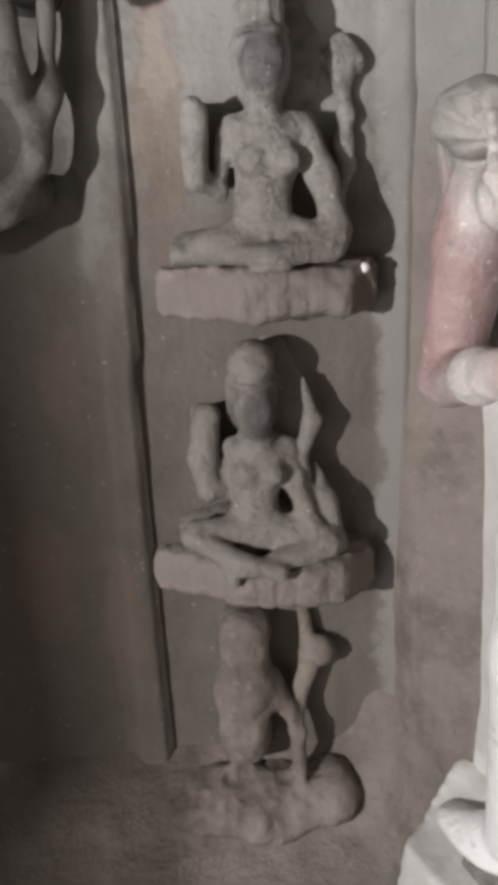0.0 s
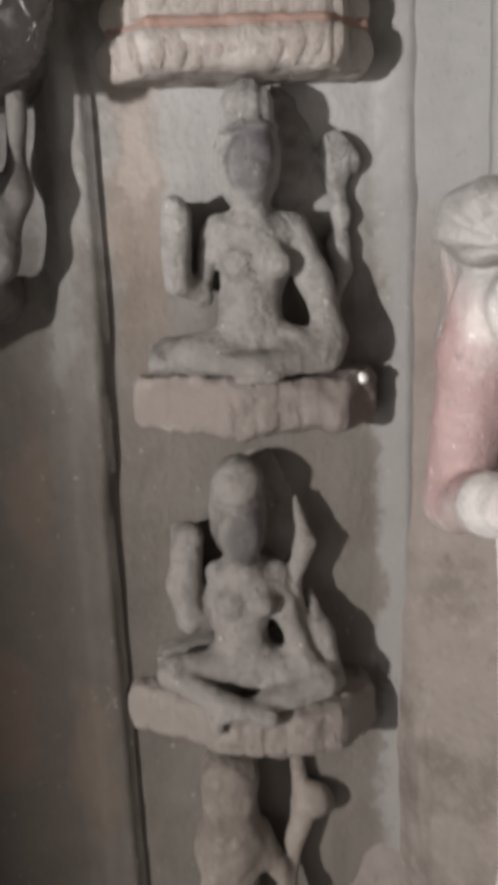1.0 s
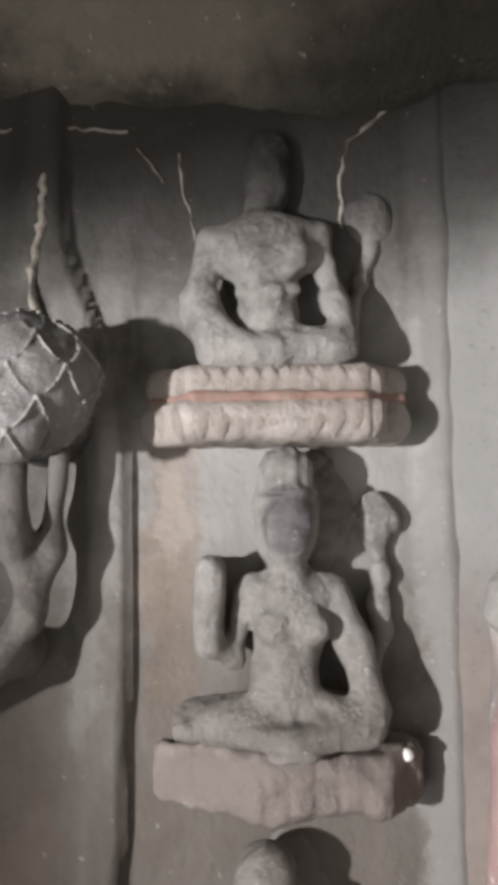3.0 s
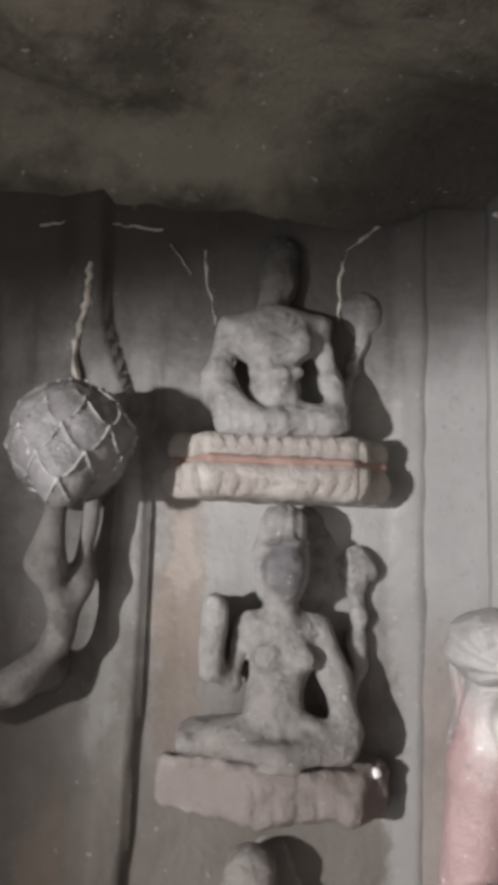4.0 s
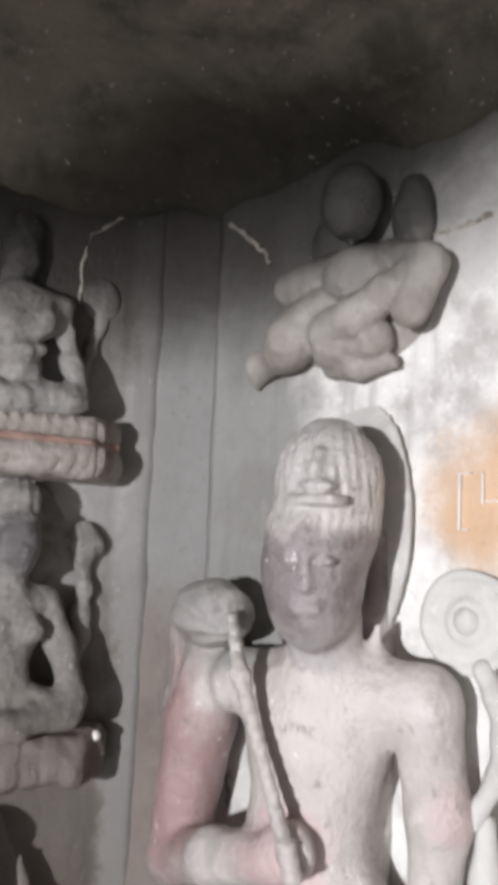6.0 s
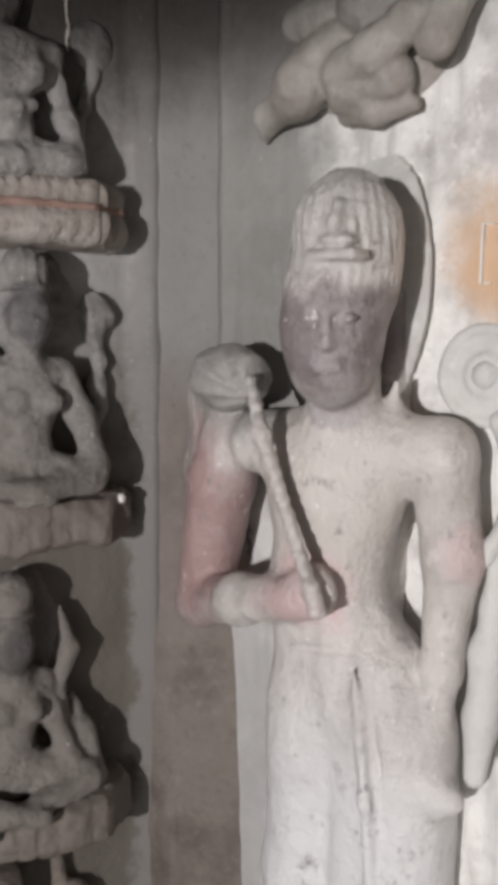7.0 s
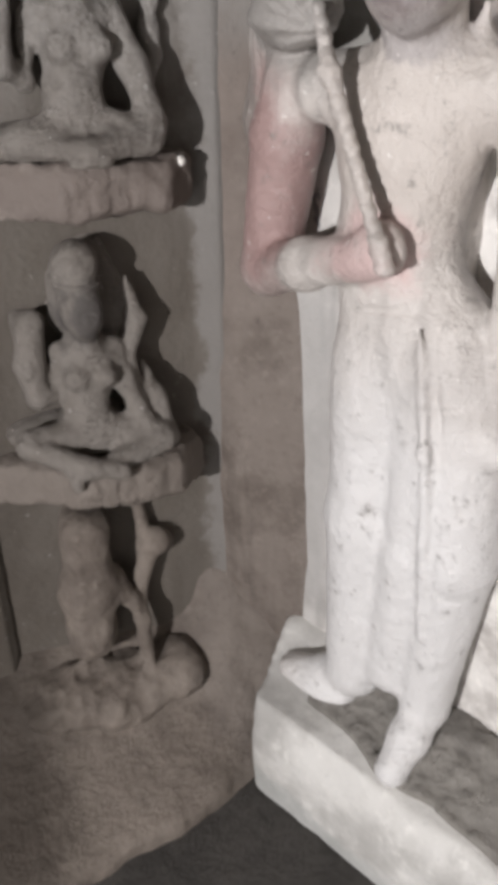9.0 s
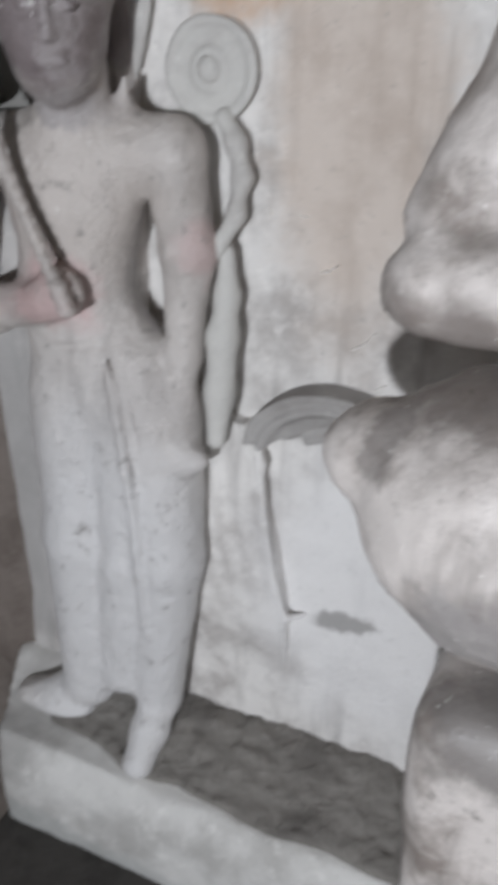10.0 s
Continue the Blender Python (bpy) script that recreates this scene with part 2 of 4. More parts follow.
def chain(p, points, radii, k=0.02):
    d = None
    for a, b, ra, rb in zip(points, points[1:], radii, radii[1:]):
        e = limb(p, a, b, ra, rb)
        d = e if d is None else blend(d, e, k)
    return d


def slab(p, c, h, r=0.01):
    """A box of the half sizes h with edges of the radius r."""
    q = np.abs(p - np.array(c)) - (np.array(h) - r)
    return np.linalg.norm(np.maximum(q, 0), axis=-1) + np.minimum(q.max(-1), 0) - r


def blend(a, b, k=0.02):
    h = np.maximum(k - np.abs(a - b), 0) / k
    return np.minimum(a, b) - h * h * k * 0.25


def carve(a, b, k=0.015):
    return -blend(-a, b, k)


def skin(lo, hi, step, field):
    """The surface of a solid field as verts and quads."""
    lo, hi = np.array(lo, float), np.array(hi, float)
    n = np.ceil((hi - lo) / step).astype(int) + 1
    axes = [lo[i] + step * np.arange(n[i]) for i in range(3)]
    grid = np.stack(np.meshgrid(*axes, indexing="ij"), -1)
    v = field(grid)
    v[0], v[-1], v[:, 0], v[:, -1], v[:, :, 0], v[:, :, -1] = 1, 1, 1, 1, 1, 1
    cells = tuple(m - 1 for m in n)
    total, count = np.zeros((*cells, 3)), np.zeros(cells)
    for axis in range(3):
        va = np.take(v, range(n[axis] - 1), axis)
        vb = np.take(v, range(1, n[axis]), axis)
        cross = (va < 0) != (vb < 0)
        t = np.where(cross, va / np.where(cross, va - vb, 1), 0)
        o1, o2 = [i for i in range(3) if i != axis]
        for a in (0, 1):
            for b in (0, 1):
                cut = [slice(None)] * 3
                cut[o1] = slice(a, a + n[o1] - 1)
                cut[o2] = slice(b, b + n[o2] - 1)
                c, tt = cross[tuple(cut)], t[tuple(cut)]
                count += c
                total[..., axis] += c * tt
                total[..., o1] += c * a
                total[..., o2] += c * b
    used = count > 0
    index = np.full(cells, -1)
    index[used] = np.arange(used.sum())
    base = np.stack(np.nonzero(used), -1)
    verts = lo + step * (base + total[used] / count[used][:, None])
    quads = []
    for axis in range(3):
        va = np.take(v, range(n[axis] - 1), axis)
        vb = np.take(v, range(1, n[axis]), axis)
        cross = (va < 0) != (vb < 0)
        i = np.stack(np.nonzero(cross), -1)
        o1, o2 = (axis + 1) % 3, (axis + 2) % 3
        i = i[(i[:, o1] > 0) & (i[:, o2] > 0)]
        flip = va[tuple(i.T)] < 0
        e1, e2 = np.eye(3, dtype=int)[o1], np.eye(3, dtype=int)[o2]
        q = np.stack([index[tuple((i - e1 - e2).T)], index[tuple((i - e2).T)], index[tuple(i.T)], index[tuple((i - e1).T)]], -1)
        q[~flip] = q[~flip][:, ::-1]
        quads.append(q)
    return verts, np.concatenate(quads)


def put(name, verts, faces, material, matrix=None, parent=None, label="", smooth=True):
    me = bpy.data.meshes.new(name)
    me.from_pydata(np.asarray(verts).tolist(), [], np.asarray(faces).tolist() if not isinstance(faces, list) else faces)
    me.materials.append(material)
    if smooth:
        me.shade_smooth()
    ob = new(name, me)
    if matrix is not None:
        ob.matrix_world = matrix
    if parent is not None:
        ob.parent = parent
    if label:
        tagged(ob, label)
    return ob


def solid(name, lo, hi, step, field, material, matrix=None, parent=None, label=""):
    return put(name, *skin(lo, hi, step, field), material, matrix, parent, label)


def holder(name, matrix, label, category, group="", kind=""):
    e = new(name)
    e.matrix_world = matrix
    return tagged(e, label, category, group, kind)


def sheet(name, origin, u, v, nu, nv, depth, material, matrix=None, thick=0.3, bulge=None):
    """A rough wall: a grid from origin along u and v, pushed along the normal u x v by bulge, with a plain back."""
    origin, u, v = np.array(origin, float), np.array(u, float), np.array(v, float)
    normal = np.cross(u, v)
    normal /= np.linalg.norm(normal)
    a, b = np.meshgrid(np.linspace(0, 1, nu), np.linspace(0, 1, nv), indexing="ij")
    p = origin + a[..., None] * u + b[..., None] * v
    d = depth * (0.6 * wobble(p, 2.3) + 0.3 * wobble(p, 7.0) + 0.2 * wobble(p, 19.0))
    if bulge is not None:
        d = d + bulge(p)
    front = (p + d[..., None] * normal).reshape(-1, 3)
    back = (p - thick * normal).reshape(-1, 3)
    idx = np.arange(nu * nv).reshape(nu, nv)
    faces = [[int(idx[i, j]), int(idx[i + 1, j]), int(idx[i + 1, j + 1]), int(idx[i, j + 1])] for i in range(nu - 1) for j in range(nv - 1)]
    ring = [*idx[:, 0], *idx[-1, 1:], *idx[-2::-1, -1], *idx[0, -2:0:-1]]
    off = len(front)
    for i, j in zip(ring, ring[1:] + ring[:1]):
        faces.append([int(j), int(i), int(i) + off, int(j) + off])
    faces.append([int(i) + off for i in (idx[0, 0], idx[0, -1], idx[-1, -1], idx[-1, 0])])
    used = sorted({i for f in faces for i in f})
    renum = {o: k for k, o in enumerate(used)}
    verts = np.concatenate([front, back])[used]
    return tagged(put(name, verts, [[renum[i] for i in f] for f in faces], material, matrix), kind="structure")


def smooth_step(x, a, b):
    t = np.clip((x - a) / (b - a), 0, 1)
    return t * t * (3 - 2 * t)


# ---- large structure ----
def panel_form(p):
    s, z = p[..., 0], p[..., 2]
    strip = 0.030 * np.clip((s + 0.112) / 0.050, 0, 1) * (1 - 0.3 * smooth_step(s, -0.062, -0.050))
    line = -0.585 - 0.10 * smooth_step(z, 1.75, 2.2) ** 1.5 - 0.02 * smooth_step(z, 1.5, 0.9)
    rib = 0.030 * smooth_step(s, line - 0.085, line - 0.030) * (1 - smooth_step(s, line + 0.012, line + 0.020))
    return strip + rib


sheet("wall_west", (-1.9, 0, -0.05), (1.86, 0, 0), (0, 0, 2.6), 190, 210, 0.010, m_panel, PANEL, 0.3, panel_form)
a, b = np.array([-0.036, -0.08]), np.array([0.18, 0.035])
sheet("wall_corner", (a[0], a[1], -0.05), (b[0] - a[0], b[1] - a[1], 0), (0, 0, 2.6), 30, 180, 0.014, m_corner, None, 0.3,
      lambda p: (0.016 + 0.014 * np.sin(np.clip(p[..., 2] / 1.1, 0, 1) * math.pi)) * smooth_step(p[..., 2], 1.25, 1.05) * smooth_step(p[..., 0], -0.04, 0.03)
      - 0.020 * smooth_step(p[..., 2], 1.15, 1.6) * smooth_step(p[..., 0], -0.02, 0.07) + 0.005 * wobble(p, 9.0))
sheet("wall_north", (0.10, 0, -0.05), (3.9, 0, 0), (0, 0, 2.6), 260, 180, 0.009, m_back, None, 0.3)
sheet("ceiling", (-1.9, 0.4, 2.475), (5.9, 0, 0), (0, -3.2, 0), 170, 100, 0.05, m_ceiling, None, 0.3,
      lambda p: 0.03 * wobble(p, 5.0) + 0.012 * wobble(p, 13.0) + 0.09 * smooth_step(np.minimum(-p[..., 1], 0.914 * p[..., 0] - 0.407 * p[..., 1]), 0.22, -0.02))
sheet("floor", (-1.9, -7.0, 0), (5.9, 0, 0), (0, 7.4, 0), 120, 150, 0.006, m_floor, None, 0.3)


def block(name, lo, hi, material):
    bm = bmesh.new()
    bmesh.ops.create_cube(bm, size=1)
    for v in bm.verts:
        v.co = [l + (c + 0.5) * (h - l) for c, l, h in zip(v.co, lo, hi)]
    bmesh.ops.bevel(bm, geom=bm.edges[:], offset=0.015, segments=2, affect="EDGES")
    me = bpy.data.meshes.new(name)
    bm.to_mesh(me)
    bm.free()
    me.materials.append(material)
    return tagged(new(name, me), kind="structure")


# unseen walls that close the shrine and the added hall with its light outside the doorway; jamb and lintel are set to
# shade the panel's left and the ceiling
DOOR_L, DOOR_R, DOOR_T, SOUTH = 0.93, 3.2, 1.765, -2.6
block("wall_south_west", (-1.9, SOUTH - 0.3, -0.05), (DOOR_L, SOUTH, 2.75), m_room)
block("wall_south_east", (DOOR_R, SOUTH - 0.3, -0.05), (4.0, SOUTH, 2.75), m_room)
block("wall_south_added_lintel", (DOOR_L, SOUTH - 0.3, DOOR_T), (DOOR_R, SOUTH, 2.75), m_room)
block("wall_east", (4.0, -7.0, -0.05), (4.3, 0.3, 2.75), m_room)
block("wall_hall_west", (-2.2, -7.0, -0.05), (-1.9, 0.3, 2.75), m_room)
block("wall_hall_south", (-2.2, -7.3, -0.05), (4.3, -7.0, 2.75), m_room)
block("ceiling_hall", (-1.9, -7.0, 2.75), (4.0, -2.6, 3.0), m_room)


def plinth_field(p):
    front = -0.25 + 0.010 * wobble(p, 6.0) + 0.004 * wobble(p, 25.0) + 0.03 * smooth_step(p[..., 2], 0.16, 0.26)
    top = 0.245 + 0.06 * smooth_step(p[..., 1], -0.22, 0.0) + 0.008 * wobble(p, 8.0) + 0.004 * wobble(p, 30.0)
    d = np.maximum(front - p[..., 1], p[..., 2] - top)
    return np.maximum(d, 0.245 - 0.45 * (p[..., 1] + 0.25) - p[..., 0] + 0.008 * wobble(p, 12.0)) * 0.8


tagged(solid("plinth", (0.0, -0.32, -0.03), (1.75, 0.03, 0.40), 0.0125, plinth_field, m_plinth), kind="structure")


def rubble_field(p):
    x, y, z = p[..., 0], p[..., 1], p[..., 2]
    top = 0.253 + 0.06 * smooth_step(y, -0.22, 0.0) + 0.012 * np.abs(wobble(p, 22.0)) + 0.008 * wobble(p, 55.0) + 0.008 * wobble(p, 8.0)
    edge = -0.205 + 0.05 * smooth_step(x, 0.75, 0.30) + 0.02 * wobble(p, 9.0)
    d = np.maximum(z - top, edge - y)
    d = np.maximum(d, 0.33 - x + 0.03 * wobble(p, 14.0) - 0.35 * (y + 0.15))
    return np.maximum(d, 0.18 - z) * 0.7


tagged(solid("plinth_rubble", (0.2, -0.26, 0.16), (1.75, 0.02, 0.40), 0.0085, rubble_field, m_rubble), kind="structure")


def low_field(p):
    """The rough foot of the panel: low under the figures, rising into the corner."""
    sx, y, z = p[..., 0], p[..., 1], p[..., 2]
    rough = 0.016 * wobble(p, 5.0) + 0.010 * wobble(p, 13.0) + 0.006 * wobble(p, 34.0)
    foot = 0.355 + 0.20 * np.maximum(-0.16 - sx, 0) - 0.04 * smooth_step(sx, -0.12, 0.05)
    low = foot * (1 - 0.62 * smooth_step(z, 0.03, 0.15) - 0.45 * smooth_step(z, 0.12, 0.30)) - 0.05 * smooth_step(z, 0.24, 0.34)
    high = 0.33 * np.clip(1 - z / 0.50, 0, 1) ** 1.3 - 0.02 - 0.05 * smooth_step(z, 0.36, 0.50)
    w = smooth_step(sx, -0.24, -0.08)
    return (-y - (low * (1 - w) + high * w + rough)) * 0.6


tagged(solid("base_rock", (-1.5, -0.70, -0.03), (0.09, 0.03, 0.75), 0.0125, low_field, m_low, PANEL), kind="structure")


# ---- carved ledges of the panel ----
def petal_roll(p, z0, half, depth, s0, s1):
    """A rounded roll that falls back towards its ends."""
    s, y = p[..., 0], p[..., 1]
    q = p.copy()
    e = np.clip(np.abs(s - (s0 + s1) / 2) / ((s1 - s0) / 2), 0, 1)
    q[..., 1] = y * (1 + 1.0 * smooth_step(e, 0.62, 1.0))
    d = slab(q, ((s0 + s1) / 2, 0, z0), ((s1 - s0) / 2, depth, half), half * 0.9) * 0.8
    return d + 0.003 * wobble(p, 22.0) + 0.002 * wobble(p, 55.0)


def petal_mesh(width, half, up):
    """One shield-shaped petal that wraps the front of a roll; its foot lies at the plain edge."""
    verts, faces = [], []
    for i in range(6):
        v = i / 5
        h = (-0.85 + 1.7 * v) * up
        w = width * (1 - v ** 2.6) ** 0.5 if v < 1 else width * 0.08
        front = half * 0.9 * math.sqrt(max(0.0, 1 - (h * 0.98) ** 2))
        for k in range(5):
            u = k / 2 - 1
            verts.append((u * w, -front - 0.0028 * (1 - u * u) * (0.4 + 0.6 * v) - 0.0005, h * half))
    for i in range(5):
        for k in range(4):
            o = i * 5 + k
            faces.append([o, o + 1, o + 6, o + 5] if up > 0 else [o + 5, o + 6, o + 1, o])
    me = bpy.data.meshes.new("petal")
    me.from_pydata(verts, [], faces)
    me.materials.append(m_ledge)
    me.shade_smooth()
    return me


def petals_on(roll, z0, half, depth, s0, s1, count, up):
    me, rng = petal_mesh((s1 - s0) / count * 0.56, half, up), random.Random(count)
    for i in range(count):
        x = s0 + (s1 - s0) * (i + 0.5) / count
        e = abs(x - (s0 + s1) / 2) / ((s1 - s0) / 2)
        y = -depth / (1 + float(smooth_step(e, 0.62, 1.0))) + half * 0.9
        if e > 0.90:
            continue
        ob = new("petal", me)
        ob.parent = roll
        ob.matrix_basis = pose(x, y + rng.uniform(0.0, 0.003), z0 + rng.uniform(-0.0015, 0.0015), rng.uniform(-4, 4), rng.uniform(-5, 5), 0)


def lotus_ledge():
    e = holder("lotus_ledge", PANEL, "pale carved stone ledge with two petal rolls and a red line", "ledge", "figure ledges")
    a = solid("upper_roll", (-0.56, -0.18, 1.86), (-0.10, 0.02, 1.95), 0.0045, lambda p: petal_roll(p, 1.902, 0.025, 0.133, -0.53, -0.132), m_ledge, None, e)
    b = solid("lower_roll", (-0.57, -0.19, 1.79), (-0.10, 0.02, 1.885), 0.0045, lambda p: petal_roll(p, 1.842, 0.032, 0.148, -0.54, -0.128), m_ledge, None, e)
    solid("red_fillet", (-0.54, -0.16, 1.86), (-0.12, 0.02, 1.895), 0.003, lambda p: petal_roll(p, 1.876, 0.008, 0.139, -0.525, -0.136), m_red, None, e, "faded red painted line")
    petals_on(a, 1.902, 0.025, 0.134, -0.53, -0.132, 16, 1)
    petals_on(b, 1.842, 0.032, 0.149, -0.54, -0.128, 15, -1)


lotus_ledge()


def worn_ledge(z0, half, depth, s0, s1, bow, label):
    def field(p):
        s, y = p[..., 0], p[..., 1]
        c = (s0 + s1) / 2
        q = p.copy()
        q[..., 1] = y / (1 + (bow / depth) * np.clip(1 - ((s - c) / (s1 - c)) ** 2, 0, 1)) * (1 + 0.7 * smooth_step(np.abs(s - c) / (s1 - c), 0.68, 1.0))
        q[..., 2] = p[..., 2] + 0.018 * ((s - c) / (s1 - c)) ** 2 * (1 if bow > 0.02 else 0)
        q[..., 1] = q[..., 1] * (1 + 1.6 * smooth_step((c - s) / (c - s0), 0.15, 1.0))
        d = slab(q, (c, 0, z0), ((s1 - s0) / 2, depth, half), half * 0.55)
        f = (s - s0) / 0.035
        f = np.abs(f - np.floor(f) - 0.5) * 2
        return d * 0.75 + 0.002 * smooth_step(f, 0.7, 1.0) + 0.005 * wobble(p, 9.0) + 0.005 * wobble(p, 26.0) + 0.003 * wobble(p, 60.0)
    e = holder("stone_ledge", PANEL, label, "ledge", "figure ledges")
    solid("shelf", (s0 - 0.03, -depth - bow - 0.05, z0 - half - 0.05), (s1 + 0.03, 0.02, z0 + half + 0.04), 0.006, field, m_ledge, None, e)
    return e


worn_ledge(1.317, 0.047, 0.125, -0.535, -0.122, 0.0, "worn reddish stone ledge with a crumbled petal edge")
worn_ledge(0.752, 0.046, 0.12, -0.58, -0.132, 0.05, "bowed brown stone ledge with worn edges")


# ---- carved figures: each one plain carved mesh ----
def relief(p, amount=1.0):
    return amount * (0.0032 * wobble(p, 13.0) + 0.0026 * wobble(p, 34.0) + 0.0020 * wobble(p, 75.0))


def face(p, d, c, w, h, f, r, k=1.0):
    """A plain worn face on a head at c: brows, nose, closed eyes and mouth; f is the way that it looks, r its side, k how deep it is cut."""
    c, f, r = np.array(c), np.array(f), np.array(r)
    up = np.array([0, 0, 1.0])
    front = c + f * w
    nose_top, nose_tip = front + up * h * 0.15 - f * w * 0.04, front - up * h * 0.13 + f * w * 0.10 * k
    for side in (-1, 1):
        eye = front + up * h * 0.08 + r * w * 0.36 * side - f * w * 0.08
        d = carve(d, ball(p, eye + f * w * 0.16, (w * 0.26, w * 0.20, w * 0.16)), w * 0.22)
        d = blend(d, ball(p, eye - f * w * 0.06, (w * 0.20, w * 0.13, w * 0.10)), w * 0.06)
        d = blend(d, limb(p, nose_top + r * w * 0.08 * side, front + up * h * 0.19 + r * w * 0.62 * side - f * w * 0.26, w * 0.05, w * 0.04), w * 0.14)
    d = blend(d, limb(p, nose_top, nose_tip, w * 0.07 * (0.3 + 0.7 * k), w * 0.12 * (0.3 + 0.7 * k)), w * 0.12)
    d = blend(d, limb(p, nose_tip - r * w * 0.12 - f * w * 0.05, nose_tip + r * w * 0.12 - f * w * 0.05, w * 0.07 * k, w * 0.07 * k), w * 0.06)
    for z, q in ((-0.262, 0.035), (-0.305, 0.040)):
        d = blend(d, limb(p, front + up * h * z - r * w * 0.22 - f * w * 0.06, front + up * h * z + r * w * 0.22 - f * w * 0.06, w * q, w * q), w * 0.10)
    return d


F0, R0 = (0.0, -1.0, 0.0), (1.0, 0.0, 0.0)


def seated_upper(p):
    """The middle panel figure: a raised hand, folded legs and a lotus beside it, in relief on the panel."""
    d = ball(p, (-0.317, -0.105, 1.688), (0.038, 0.048, 0.058))
    d = blend(d, ball(p, (-0.321, -0.085, 1.762), (0.043, 0.050, 0.046)), 0.012)
    d = blend(d, ball(p, (-0.319, -0.095, 1.737), (0.045, 0.050, 0.010)), 0.006)
    d = d + 0.0015 * np.sin(p[..., 0] * 330) * smooth_step(p[..., 2], 1.74, 1.75)
    d = face(p, d, (-0.317, -0.105, 1.686), 0.042, 0.088, F0, R0, 0.35)
    d = blend(d, ball(p, (-0.320, -0.045, 1.700), (0.050, 0.050, 0.085)), 0.015)
    d = blend(d, limb(p, (-0.318, -0.085, 1.64), (-0.318, -0.075, 1.60), 0.025, 0.030), 0.012)
    d = blend(d, limb(p, (-0.372, -0.060, 1.594), (-0.258, -0.060, 1.588), 0.023, 0.023), 0.02)
    d = blend(d, ball(p, (-0.317, -0.066, 1.555), (0.063, 0.048, 0.058)), 0.03)
    d = blend(d, ball(p, (-0.329, -0.072, 1.470), (0.051, 0.044, 0.068)), 0.035)
    for s in (-0.345, -0.288):
        d = blend(d, ball(p, (s, -0.108, 1.541), (0.025, 0.020, 0.024)), 0.012)
    d = blend(d, slab(p, (-0.438, -0.040, 1.575), (0.021, 0.062, 0.064), 0.018), 0.01)
    d = blend(d, limb(p, (-0.436, -0.085, 1.515), (-0.436, -0.095, 1.63), 0.018, 0.017), 0.012)
    d = blend(d, chain(p, [(-0.384, -0.050, 1.58), (-0.402, -0.060, 1.492), (-0.436, -0.085, 1.515)], [0.016, 0.016, 0.018]), 0.012)
    d = blend(d, chain(p, [(-0.254, -0.058, 1.587), (-0.224, -0.070, 1.508), (-0.203, -0.100, 1.428)], [0.025, 0.024, 0.025]), 0.012)
    d = blend(d, chain(p, [(-0.34, -0.085, 1.425), (-0.420, -0.095, 1.402), (-0.335, -0.140, 1.388)], [0.034, 0.026, 0.019]), 0.025)
    d = blend(d, chain(p, [(-0.31, -0.085, 1.425), (-0.216, -0.105, 1.402), (-0.31, -0.142, 1.390)], [0.034, 0.030, 0.021]), 0.025)
    d = blend(d, ball(p, (-0.322, -0.150, 1.370), (0.036, 0.018, 0.010)), 0.010)
    d = blend(d, ball(p, (-0.468, -0.035, 1.388), (0.040, 0.055, 0.022)), 0.02)
    d = blend(d, ball(p, (-0.33, -0.02, 1.40), (0.15, 0.08, 0.035)), 0.03)
    d = blend(d, ball(p, (-0.290, 0.002, 1.700), (0.085, 0.013, 0.112)), 0.01)
    lotus = ball(p, (-0.179, -0.012, 1.694), (0.031, 0.024, 0.046))
    lotus = blend(lotus, chain(p, [(-0.180, -0.012, 1.66), (-0.172, -0.014, 1.61), (-0.180, -0.016, 1.56), (-0.172, -0.016, 1.52), (-0.200, -0.04, 1.44)], [0.015, 0.013, 0.014, 0.013, 0.013]), 0.012)
    lotus = blend(lotus, ball(p, (-0.148, -0.008, 1.688), (0.009, 0.018, 0.018)), 0.006)
    d = blend(d, lotus, 0.008)
    return d + relief(p)


